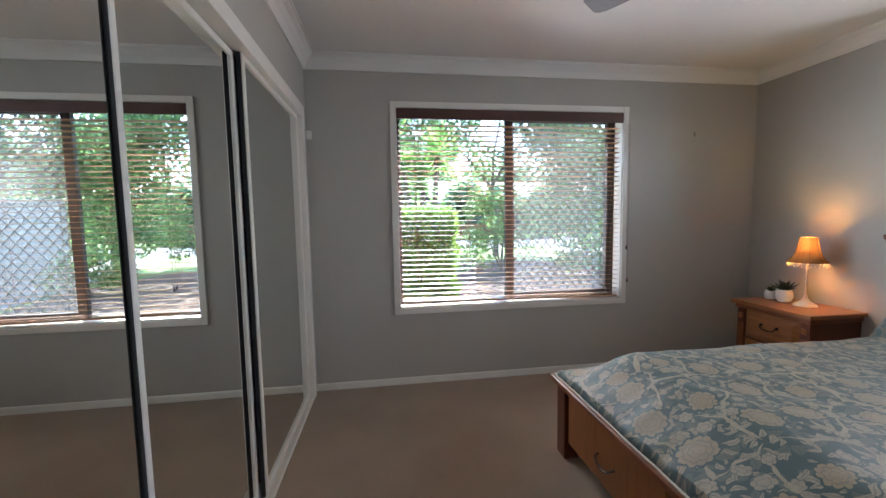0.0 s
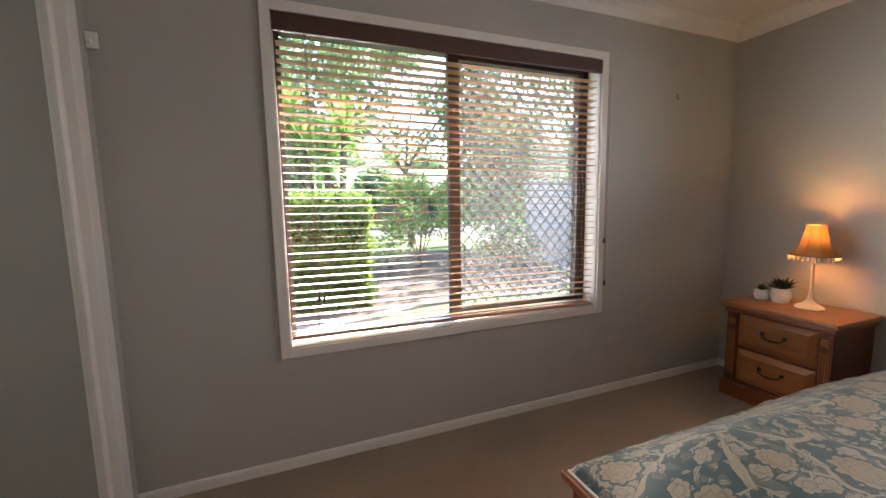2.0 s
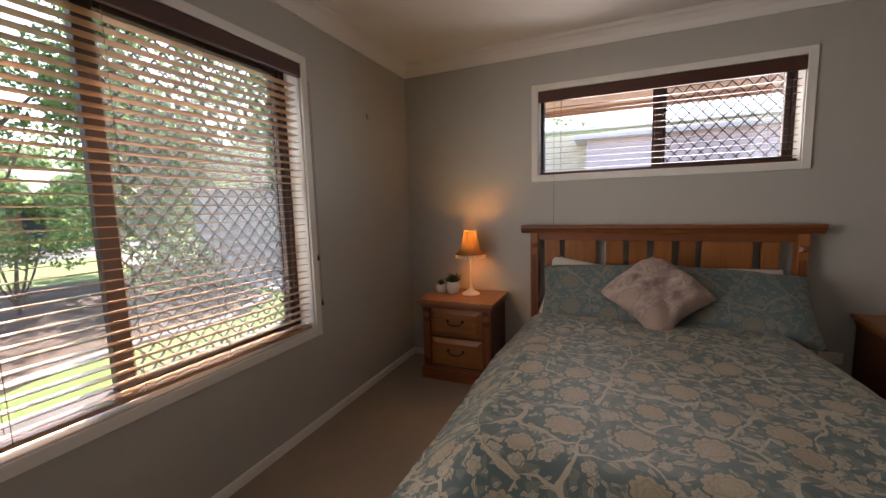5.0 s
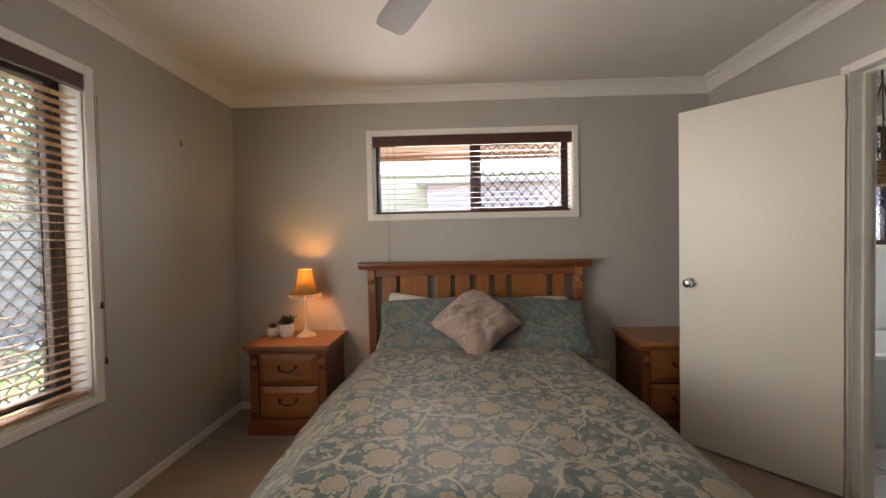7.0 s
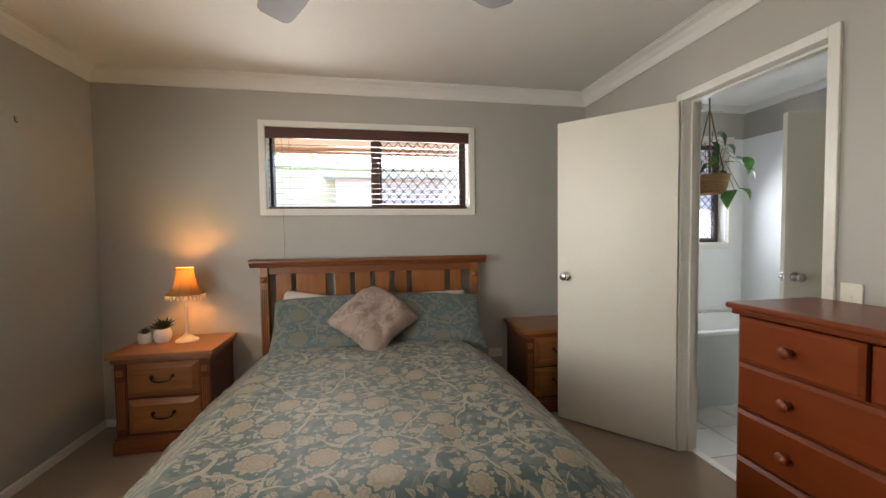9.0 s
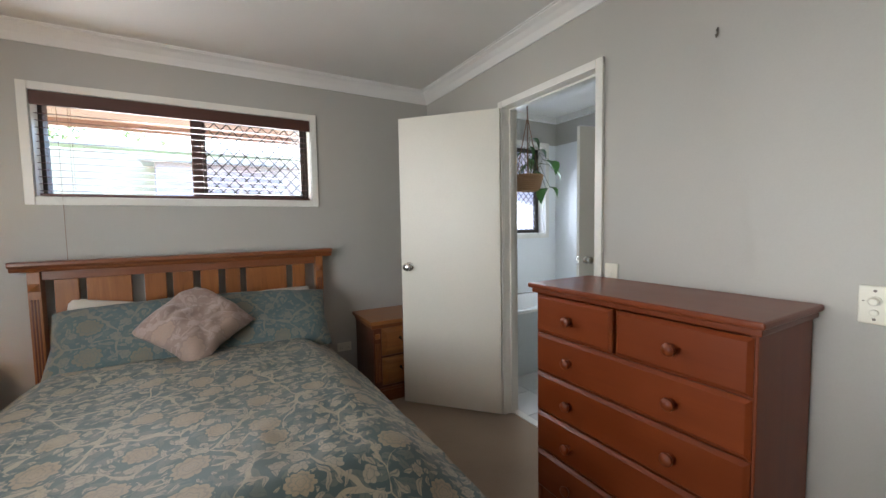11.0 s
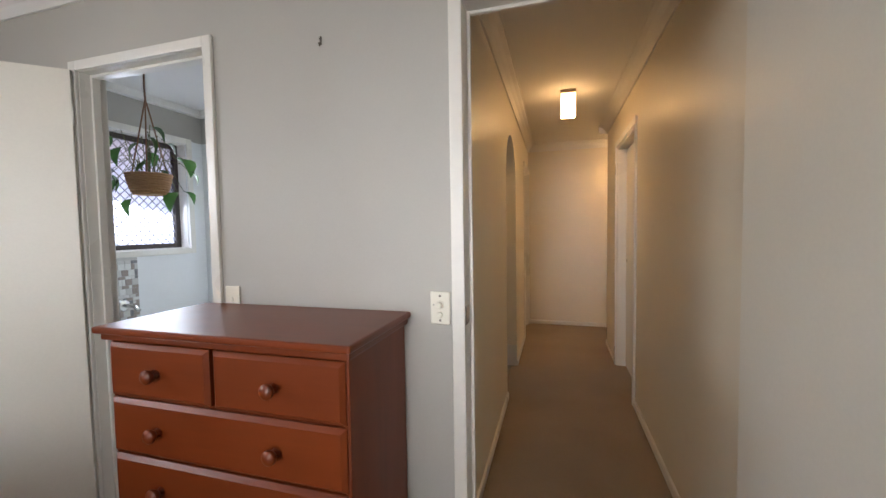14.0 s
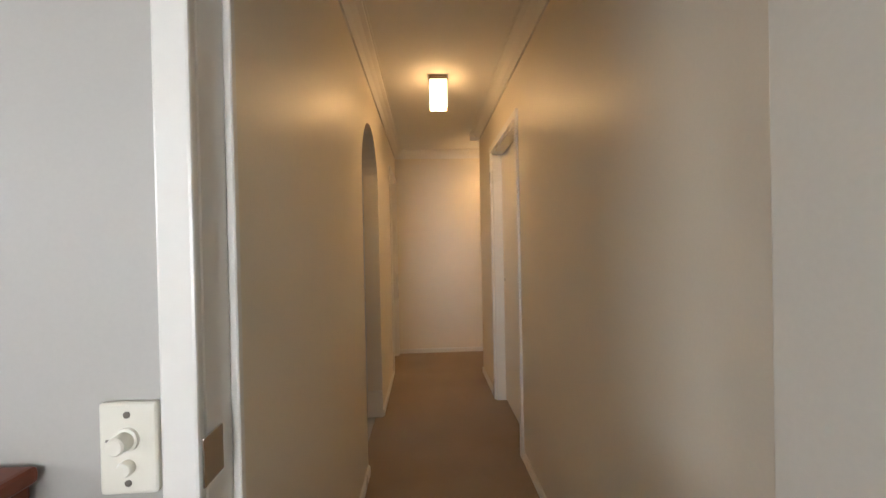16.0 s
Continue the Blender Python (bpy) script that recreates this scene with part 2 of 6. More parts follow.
    base = blend(nt, worn, ground, thread)
    base = blend(nt, calc(nt, "MULTIPLY", stems, calc(nt, "MULTIPLY", calc(nt, "SUBTRACT", 1.0, big_halo), 0.5)), base, line)
    tan_thread = tuple(c * k for c, k in zip(thread, (0.92, 0.80, 0.66)))
    base = blend(nt, calc(nt, "MULTIPLY", big, 0.6), base, tan_thread)
    base = blend(nt, 1.0, base, ramp(nt, calc(nt, "ADD", calc(nt, "MULTIPLY", weave, 0.5), calc(nt, "MULTIPLY", broad, 0.5)), [(0.3, (0.85, 0.85, 0.85)), (0.7, (1.0, 1.0, 1.0))]), "MULTIPLY")
    nt.links.new(base, b.inputs["Base Color"])
    b.inputs["Roughness"].default_value = rough
    b.inputs["Sheen Weight"].default_value = 0.12
    bump(nt, b, calc(nt, "ADD", weave, calc(nt, "MULTIPLY", pattern, 0.6)), 0.25, 0.0015)
    return m


def woven_screen(name, colour, cover):
    """Fine insect mesh: too close a weave to see, it veils what lies behind and catches the sun."""
    m, nt, b = nodes_of(name)
    out = nt.nodes["Material Output"]
    nt.nodes.remove(b)
    tp, tl, df, veil, mx = (nt.nodes.new("ShaderNode" + k) for k in ("BsdfTransparent", "BsdfTranslucent", "BsdfDiffuse", "MixShader", "MixShader"))
    dust = ramp(nt, grain_noise(nt, coords(nt), 7.0, 3), [(0.3, shade(colour, 0.8)), (0.7, colour)])
    nt.links.new(dust, tl.inputs[0])
    nt.links.new(dust, df.inputs[0])
    mx.inputs[0].default_value = cover
    for a, c in ((tl.outputs[0], veil.inputs[1]), (df.outputs[0], veil.inputs[2]), (tp.outputs[0], mx.inputs[1]), (veil.outputs[0], mx.inputs[2]), (mx.outputs[0], out.inputs[0])):
        nt.links.new(a, c)
    return m


def leafy(name, lo, hi):
    m, nt, b = nodes_of(name)
    geo = nt.nodes.new("ShaderNodeNewGeometry")
    nt.links.new(ramp(nt, geo.outputs["Random Per Island"], [(0, lo), (1, hi)]), b.inputs["Base Color"])
    b.inputs["Roughness"].default_value = 0.45
    out = nt.nodes["Material Output"]
    tr, mx = nt.nodes.new("ShaderNodeBsdfTranslucent"), nt.nodes.new("ShaderNodeMixShader")
    nt.links.new(ramp(nt, geo.outputs["Random Per Island"], [(0, shade(lo, 1.6)), (1, shade(hi, 1.7))]), tr.inputs[0])
    mx.inputs[0].default_value = 0.45
    for a, c in ((b.outputs[0], mx.inputs[1]), (tr.outputs[0], mx.inputs[2]), (mx.outputs[0], out.inputs[0])):
        nt.links.new(a, c)
    return m


GREIGE = plain("greige_wall_paint", (0.46, 0.445, 0.405), 0.55, vary=0.035, grain=180, relief=0.08)
CREAM = plain("cream_hall_paint", (0.80, 0.74, 0.61), 0.43, vary=0.03, grain=150, relief=0.06)
WHITE = plain("white_ceiling_paint", (0.80, 0.79, 0.76), 0.7, vary=0.03, grain=140, relief=0.06)
TRIM = plain("white_gloss_trim", (0.80, 0.78, 0.72), 0.3, vary=0.03, grain=40, relief=0.05)
DOORPAINT = plain("off_white_door_paint", (0.80, 0.77, 0.68), 0.36, vary=0.035, grain=90, relief=0.06)
CARPET = carpet("taupe_carpet", (0.315, 0.240, 0.168))
BRONZE = plain("dark_bronze_frame", (0.060, 0.046, 0.040), 0.45, 0.2, vary=0.2, grain=80, relief=0.05)
MESH = plain("bronze_grille", (0.075, 0.070, 0.070), 0.5, 0.2, vary=0.2, relief=0)
# paler copy of MESH for the bathroom, window glare put into its grey
GREYMESH = plain("glare_grey_grille", (0.26, 0.26, 0.27), 0.5, 0.2, vary=0.2, relief=0)
CHROME = plain("worn_chrome", (0.70, 0.69, 0.67), 0.16, 1.0, vary=0.05, relief=0)
SEAL = plain("black_brush_seal", (0.015, 0.015, 0.016), 0.8, vary=0.3, relief=0.1)
GLASS = pane_glass("window_glass", (0.97, 0.98, 0.97))
MIRROR = plain("mirror_silver", (0.80, 0.83, 0.80), 0.08, 1.0, vary=0.01, relief=0)
MIRROR.node_tree.nodes["Principled BSDF"].inputs["Roughness"].default_value = 0.0
for lk in list(MIRROR.node_tree.links):
    if lk.to_socket.name == "Roughness":
        MIRROR.node_tree.links.remove(lk)
SLAT = wood("cedar_blind_slat", (0.50, 0.28, 0.155), (0.70, 0.45, 0.29), 0.20, 0, coat=0.5)
FLYMESH = woven_screen("insect_screen_mesh", (0.42, 0.45, 0.48), 0.10)
PELMET = wood("mahogany_blind_pelmet", (0.055, 0.018, 0.012), (0.11, 0.035, 0.022), 0.4, 0)
PINE = wood("honey_stained_pine", (0.18, 0.055, 0.013), (0.40, 0.15, 0.040), 0.33, 2)
PINE_Y = wood("honey_stained_pine_rail", (0.13, 0.035, 0.011), (0.30, 0.095, 0.028), 0.33, 1)
PINE_GOLD = wood("golden_pine_drawer", (0.20, 0.068, 0.018), (0.42, 0.17, 0.050), 0.33, 1)
PINE_X = wood("honey_stained_pine_length", (0.17, 0.05, 0.013), (0.37, 0.13, 0.035), 0.33, 0)
PINE_DARK = wood("dark_stained_pine", (0.075, 0.018, 0.008), (0.17, 0.045, 0.017), 0.36, 2)
CHERRY = wood("cherry_stained_pine", (0.165, 0.030, 0.006), (0.215, 0.043, 0.008), 0.36, 0, 0.7, 0.10, 4, 0.0, 0.0)
CHERRY_SIDE = wood("cherry_stained_side", (0.165, 0.034, 0.010), (0.225, 0.050, 0.014), 0.45, 2, 0.7, 0.03, 2, 0.0, 0.0)
for stained in (CHERRY, CHERRY_SIDE):
    stained.node_tree.nodes["Principled BSDF"].inputs["Specular IOR Level"].default_value = 0.36
IRON = plain("black_iron", (0.02, 0.017, 0.015), 0.45, 0.7, vary=0.2, relief=0.1)
DUVET = floral("teal_floral_cover", (0.066, 0.106, 0.106), (0.37, 0.325, 0.24), (0.42, 0.36, 0.25), 0.58, 0.5)
SHAM = floral("teal_floral_pillowcase", (0.085, 0.132, 0.136), (0.20, 0.20, 0.165), (0.22, 0.21, 0.165), 0.60)
LINEN = plain("white_bed_linen", (0.70, 0.66, 0.58), 0.8, vary=0.05, grain=220, relief=0.2)
TAUPE = floral("taupe_damask", (0.30, 0.215, 0.180), (0.40, 0.31, 0.27), (0.40, 0.31, 0.27), 0.6)


# ---- mesh helpers ----
def box(bm, lo, hi, bev=0.0, seg=2):
    vs = bmesh.ops.create_cube(bm, size=1.0)["verts"]
    for v in vs:
        v.co = Vector([lo[i] + (v.co[i] + 0.5) * (hi[i] - lo[i]) for i in range(3)])
    if bev:
        es = list({e for v in vs for e in v.link_edges})
        bmesh.ops.bevel(bm, geom=es, offset=bev, segments=seg, profile=0.6, affect="EDGES")
    return bm


def lathe(bm, outline, seg=24, at=(0, 0, 0), axis=2):
    """Turn an outline of (radius, height) pairs round an axis."""
    rings = []
    for r, h in outline:
        ring = []
        for k in range(seg):
            a = 2 * pi * k / seg
            c, s = r * cos(a), r * sin(a)
            p = {2: (c, s, h), 1: (c, h, s), 0: (h, c, s)}[axis]
            ring.append(bm.verts.new(Vector(at) + Vector(p)))
        rings.append(ring)
    for a, b in zip(rings, rings[1:]):
        for k in range(seg):
            bm.faces.new((a[k], a[(k + 1) % seg], b[(k + 1) % seg], b[k]))
    for ring in (rings[0], rings[-1]):
        bm.faces.new(ring)
    return bm


def tube(bm, points, radius, seg=8):
    """A round rod through the points."""
    pts = [Vector(p) for p in points]
    rings = []
    for i, p in enumerate(pts):
        d = (pts[min(i + 1, len(pts) - 1)] - pts[max(i - 1, 0)]).normalized()
        u = d.orthogonal().normalized() if abs(d.z) > 0.9 else d.cross(Vector((0, 0, 1))).normalized()
        w = d.cross(u)
        r = radius[i] if isinstance(radius, (list, tuple)) else radius
        rings.append([bm.verts.new(p + r * (cos(2 * pi * k / seg) * u + sin(2 * pi * k / seg) * w)) for k in range(seg)])
    for a, b in zip(rings, rings[1:]):
        for k in range(seg):
            bm.faces.new((a[k], a[(k + 1) % seg], b[(k + 1) % seg], b[k]))
    bm.faces.new(rings[0])
    bm.faces.new(rings[-1])
    return bm


def sweep(bm, profile, start, end, up=(0, 0, 1), out=(1, 0, 0)):
    """Run a closed profile of (out, up) pairs straight from start to end."""
    up, out = Vector(up), Vector(out)
    rings = [[bm.verts.new(Vector(p) + out * a + up * b) for a, b in profile] for p in (start, end)]
    n = len(profile)
    for k in range(n):
        bm.faces.new((rings[0][k], rings[0][(k + 1) % n], rings[1][(k + 1) % n], rings[1][k]))
    bm.faces.new(rings[0])
    bm.faces.new(rings[1])
    return bm


def mesh_object(name, bm, material, smooth=False):
    bmesh.ops.recalc_face_normals(bm, faces=bm.faces)
    me = bpy.data.meshes.new(name)
    bm.to_mesh(me)
    bm.free()
    me.materials.append(material)
    if smooth:
        me.polygons.foreach_set("use_smooth", [True] * len(me.polygons))
        me.set_sharp_from_angle(angle=radians(40))
    return new(name, me)


def part(name, bm, material, parent, label="", smooth=False):
    ob = mesh_object(name, bm, material, smooth)
    ob.parent = parent
    return tagged(ob, label)


def thing(name, at, label, category, group="", turn=0.0):
    ob = new(name)
    ob.empty_display_size = 0.05
    ob.matrix_basis = pose(*at, 0, 0, turn)
    return tagged(ob, label, category, group)


def structure(name, bm, material, label, category="wall", smooth=False):
    return tagged(mesh_object(name, bm, material, smooth), label, category, "", "structure")


def B():
    return bmesh.new()


def wall(name, axis, lo, hi, a0, a1, z0, z1, holes, material, label):
    """A wall layer between lo and hi on its thin axis, from a0 to a1 along the other, with openings through it."""
    bm = B()
    cuts = sorted({a0, a1, *(h[0] for h in holes), *(h[1] for h in holes)})
    for c0, c1 in zip(cuts, cuts[1:]):
        mid, runs, z = (c0 + c1) / 2, [], z0
        for h in sorted((h for h in holes if h[0] < mid < h[1]), key=lambda h: h[2]):
            runs.append((z, h[2]))
            z = h[3]
        runs.append((z, z1))
        for r0, r1 in runs:
            if r1 - r0 > 1e-4:
                if axis == "y":
                    box(bm, (c0, lo, r0), (c1, hi, r1))
                else:
                    box(bm, (lo, c0, r0), (hi, c1, r1))
    return structure(name, bm, material, label)


CEIL = 2.45
XE, XW, YN, YS = 2.95, -0.74, 3.10, -0.525
COVE = [(0, -0.092), (0.012, -0.092), (0.014, -0.084), (0.030, -0.052), (0.056, -0.026), (0.080, -0.014), (0.082, -0.006), (0.092, -0.006), (0.092, 0), (0, 0)]


def cornice(name, start, end, out, z=CEIL):
    s, e = (*start, z), (*end, z)
    return structure(name, sweep(B(), COVE, s, e, (0, 0, 1), (*out, 0)), WHITE, "white coved plaster cornice under the ceiling", "cornice")


SKIRT = [(0, 0), (0.012, 0), (0.012, 0.040), (0.008, 0.050), (0.0, 0.052)]


def skirting(name, start, end, out):
    return structure(name, sweep(B(), SKIRT, (*start, 0), (*end, 0), (0, 0, 1), (*out, 0)), TRIM, "white painted timber skirting board along the wall", "baseboard")


# ---- bedroom shell ----
W1 = (-0.095, 1.725, 0.600, 2.105)
W2 = (0.485, 2.005, 1.505, 2.105)
D1 = (-0.740, 0.114)
D2 = (1.170, 1.895)
HEAD = 2.06
structure("floor", box(box(B(), (-1.55, YS - 0.06, -0.06), (XE, YN, 0.0)), (-2.6, -4.75, -0.06), (0.24, YS - 0.06, 0.0)), CARPET, "taupe cut-pile carpet through bedroom and hall", "floor")
structure("ceiling", box(box(B(), (-1.55, YS - 0.03, CEIL), (XE, YN, CEIL + 0.05)), (-2.6, -4.75, CEIL), (0.3, YS - 0.03, CEIL + 0.05)), WHITE, "flat white plasterboard ceiling", "ceiling")
wall("wall_north", "y", YN, YN + 0.10, -1.55, XE, 0, CEIL, [W1], GREIGE, "greige painted plaster wall with the large window")
wall("wall_east", "x", XE, XE + 0.10, YS - 0.11, YN + 0.10, 0, CEIL, [W2], GREIGE, "greige painted plaster wall behind the bed")
wall("wall_south", "y", YS - 0.055, YS, -0.85, XE, 0, CEIL, [(D1[0] - 0.03, D1[1] + 0.03, 0, HEAD + 0.03), (D2[0] - 0.02, D2[1] + 0.02, 0, HEAD + 0.02)], GREIGE, "greige painted plaster wall with two doorways")
WARD = (0.16, 3.03)
wall("wall_west", "x", XW - 0.10, XW, YS, YN, 0, CEIL, [(WARD[0], WARD[1], 0, 2.08)], GREIGE, "greige plaster wall over the mirrored wardrobe")
structure("wall_wardrobe_back", box(box(box(B(), (-1.55, WARD[0] - 0.25, 0), (-1.45, 3.10, CEIL)), (-1.45, WARD[0] - 0.25, 0), (XW - 0.10, WARD[0] - 0.15, CEIL)), (-1.45, 3.00, 0), (XW - 0.10, 3.099, CEIL)), GREIGE, "inside walls of the built-in wardrobe")
cornice("cornice_north", (XW, YN), (XE, YN), (0, -1))
cornice("cornice_east", (XE, YS), (XE, YN), (-1, 0))
cornice("cornice_south", (XW, YS), (XE, YS), (0, 1))
cornice("cornice_west", (XW, YS), (XW, YN), (1, 0))
skirting("baseboard_north", (XW, YN), (XE, YN), (0, -1))
skirting("baseboard_east", (XE, YS), (XE, YN), (-1, 0))
skirting("baseboard_south", (0.19, YS), (1.125, YS), (0, 1))
skirting("baseboard_south_corner", (1.94, YS), (XE, YS), (0, 1))

# ---- hall shell ----
HE, HW, HEND, HTURN = 0.185, -0.735, -4.75, -3.96
ARCH = (-3.00, -2.25)
HD = (-3.24, -2.37)
FD = (-4.66, -3.99)


def arched_wall():
    bm = B()
    x0, x1 = HE, HE + 0.11
    y0, y1 = ARCH
    box(bm, (x0, y1, 0), (x1, YS - 0.055, CEIL))
    box(bm, (x0, FD[1], 0), (x1, y0, CEIL))
    box(bm, (x0, HEND, 0), (x1, FD[0], CEIL))
    box(bm, (x0, FD[0], HEAD), (x1, FD[1], CEIL))
    n, mid, half, spring, rise = 20, (y0 + y1) / 2, (y1 - y0) / 2, 1.72, 0.385
    pts = [(mid - half * cos(pi * k / n), spring + rise * sin(pi * k / n)) for k in range(n + 1)]
    rings = [[bm.verts.new(c) for c in ((x0, y, z), (x1, y, z), (x1, y, CEIL), (x0, y, CEIL))] for y, z in pts]
    for a, b_ in zip(rings, rings[1:]):
        for k in range(4):
            bm.faces.new((a[k], a[(k + 1) % 4], b_[(k + 1) % 4], b_[k]))
    return bm


structure("wall_hall_east", arched_wall(), CREAM, "cream painted hall wall with a round-topped archway")
wall("wall_hall_west", "x", HW - 0.11, HW, HTURN, YS - 0.055, 0, CEIL, [(HD[0], HD[1], 0, HEAD)], CREAM, "cream satin painted hall wall with a door")
structure("wall_hall_end", box(B(), (-2.6, HEND - 0.1, 0), (HE + 0.11, HEND, CEIL)), CREAM, "cream painted wall at the end of the hall")
structure("wall_passage", box(box(B(), (-2.6, HTURN, 0), (HW - 0.11, HTURN + 0.1, CEIL)), (-2.7, HEND - 0.1, 0), (-2.6, HTURN + 0.1, CEIL)), CREAM, "cream painted wall of the side passage")
structure("wall_hall_door_head", box(B(), (HW, YS - 0.11, HEAD + 0.03), (HE, YS - 0.055, CEIL)), CREAM, "cream painted wall above the bedroom doorway")
structure("wall_linen_cupboard", box(B(), (HW - 0.9, HD[0] - 0.1, 0), (HW - 0.8, HD[1] + 0.1, CEIL)), CREAM, "plain wall behind the hall door")
cornice("cornice_hall_east", (HE, HEND), (HE, YS - 0.11), (-1, 0))
cornice("cornice_hall_west", (HW, HTURN), (HW, YS - 0.11), (1, 0))
cornice("cornice_hall_end", (-2.6, HEND), (HE, HEND), (0, 1))
cornice("cornice_passage", (-2.6, HTURN), (HW + 0.092, HTURN), (0, -1))
cornice("cornice_hall_door", (HW, YS - 0.11), (HE, YS - 0.11), (0, -1))
for nm, a, b_, o in (("hall_east", (HE, ARCH[1]), (HE, YS - 0.11), (-1, 0)), ("hall_east_far", (HE, FD[1] + 0.05), (HE, ARCH[0]), (-1, 0)), ("hall_west", (HW, HD[1] + 0.055), (HW, YS - 0.11), (1, 0)), ("hall_west_far", (HW, HTURN), (HW, HD[0] - 0.055), (1, 0)), ("hall_end", (-2.6, HEND), (HE, HEND), (0, 1)), ("passage", (-2.6, HTURN), (HW, HTURN), (0, -1))):
    skirting("baseboard_" + nm, a, b_, o)


# ---- bathroom shell ----
BX, BYS, BYN, BC = 3.00, -2.16, YS - 0.11, 2.44
BW = (-1.985, -1.345, 1.195, 2.115)
BATHWHITE = plain("white_wall_panel", (0.80, 0.82, 0.83), 0.42, vary=0.02, grain=30, relief=0.03)
GROUT = plain("pale_grout", (0.52, 0.51, 0.49), 0.8, vary=0.08, relief=0.2)
FLOORTILE = plain("pale_floor_tile", (0.66, 0.64, 0.60), 0.3, vary=0.05, grain=30, relief=0.04, each=0.08)
structure("floor_bathroom", box(B(), (0.245, -3.9, -0.06), (BX + 0.1, YS - 0.062, -0.004)), GROUT, "pale tiled bathroom floor with grey grout", "floor")
structure("ceiling_bathroom", box(B(), (0.3, -3.9, BC), (BX + 0.1, YS - 0.06, BC + 0.05)), WHITE, "white bathroom ceiling", "ceiling")
wall("wall_bath_north", "y", BYN, YS - 0.06, HE + 0.11, BX, 0, BC, [(D2[0] - 0.02, D2[1] + 0.02, 0, HEAD + 0.02)], BATHWHITE, "white bathroom wall beside the bedroom doorway")
wall("wall_bath_east", "x", BX, BX + 0.10, BYS, YS - 0.11, 0, BC, [BW], GREIGE, "greige bathroom wall above white panels")
wall("wall_bath_south", "y", BYS - 0.09, BYS, HE + 0.11, BX + 0.1, 0, BC, [(0.95, 1.775, 0, 2.06)], GREIGE, "greige bathroom wall above white panels")
wall("wall_bath_east_panel", "x", BX - 0.008, BX - 0.001, BYS, YS - 0.11, 0, 2.15, [BW], BATHWHITE, "glossy white wet-area panel on the wall")
structure("wall_bath_south_panel", box(B(), (1.83, BYS + 0.001, 0), (BX - 0.008, BYS + 0.008, 2.15)), BATHWHITE, "glossy white wet-area panel on the wall")
structure("wall_vanity", box(box(B(), (HE + 0.11, -3.9, 0), (BX, -3.8, BC)), (1.9, -3.8, 0), (2.0, BYS - 0.09, BC)), BATHWHITE, "white walls of the vanity room")
bt = B()
box(bt, (BX - 0.05, BYS, 2.385), (BX, BYN, BC))
box(bt, (0.4, BYS, 2.385), (BX - 0.05, BYS + 0.05, BC))
structure("cornice_bathroom", bt, WHITE, "small white cornice in the bathroom", "cornice")


# ---- door and window trims ----
def architrave(name, axis, pos, out, a0, a1, z0, z1, width=0.045, thick=0.016, sill=False, material=None):
    """A flat, eased frame of mitred boards round an opening; out is the side it stands on."""
    bm = B()
    lo, hi = sorted((pos, pos + out * thick))

    def bar(u0, u1, w0, w1):
        if axis == "y":
            box(bm, (u0, lo, w0), (u1, hi, w1), 0.004)
        else:
            box(bm, (lo, u0, w0), (hi, u1, w1), 0.004)

    bar(a0 - width, a0, z0 - (width if sill else 0), z1 + width)
    bar(a1, a1 + width, z0 - (width if sill else 0), z1 + width)
    bar(a0, a1, z1, z1 + width)
    if sill:
        bar(a0, a1, z0 - width, z0)
    return structure(name, bm, material or TRIM, "white gloss painted timber architrave", "trim")


def jamb(name, axis, lo, hi, a0, a1, z1, thick=0.02, stop=None):
    """The lining of a doorway, with its stop bead."""
    bm = B()

    def bar(u0, u1, w0, w1, l, h):
        if axis == "y":
            box(bm, (u0, l, w0), (u1, h, w1), 0.002, 1)
        else:
            box(bm, (l, u0, w0), (h, u1, w1), 0.002, 1)

    bar(a0 - thick, a0, 0, z1 + thick, lo, hi)
    bar(a1, a1 + thick, 0, z1 + thick, lo, hi)
    bar(a0, a1, z1, z1 + thick, lo, hi)
    if stop:
        bar(a0, a0 + 0.012, 0, z1, *stop)
        bar(a1 - 0.012, a1, 0, z1, *stop)
        bar(a0 + 0.012, a1 - 0.012, z1 - 0.012, z1, *stop)
    return structure(name, bm, TRIM, "white gloss painted door lining", "trim")


architrave("trim_window_north", "y", YN, -1, *W1, sill=True)
architrave("trim_window_east", "x", XE, -1, *W2, sill=True)
architrave("trim_window_bath", "x", BX - 0.008, -1, *BW, width=0.05, sill=True)
architrave("trim_door_hall", "y", YS, 1, D1[0], D1[1], 0, HEAD, width=0.045)
architrave("trim_door_bath", "y", YS, 1, D2[0], D2[1], 0, HEAD, width=0.042)
architrave("trim_door_linen", "x", HW, 1, HD[0], HD[1], 0, HEAD, width=0.05)
architrave("trim_door_far", "x", HE, -1, FD[0], FD[1], 0, HEAD, width=0.05)
jamb("trim_jamb_hall", "y", YS - 0.082, YS - 0.001, D1[0], D1[1], HEAD, 0.03, (YS - 0.080, YS - 0.064))
jamb("trim_jamb_bath", "y", YS - 0.115, YS - 0.001, D2[0], D2[1], HEAD, 0.018, (YS - 0.08, YS - 0.045))
jamb("trim_jamb_linen", "x", HW - 0.109, HW - 0.001, HD[0] + 0.02, HD[1] - 0.02, HEAD - 0.02, 0.018)
jamb("trim_jamb_far", "x", HE + 0.001, HE + 0.109, FD[0] + 0.02, FD[1] - 0.02, HEAD - 0.02, 0.018)


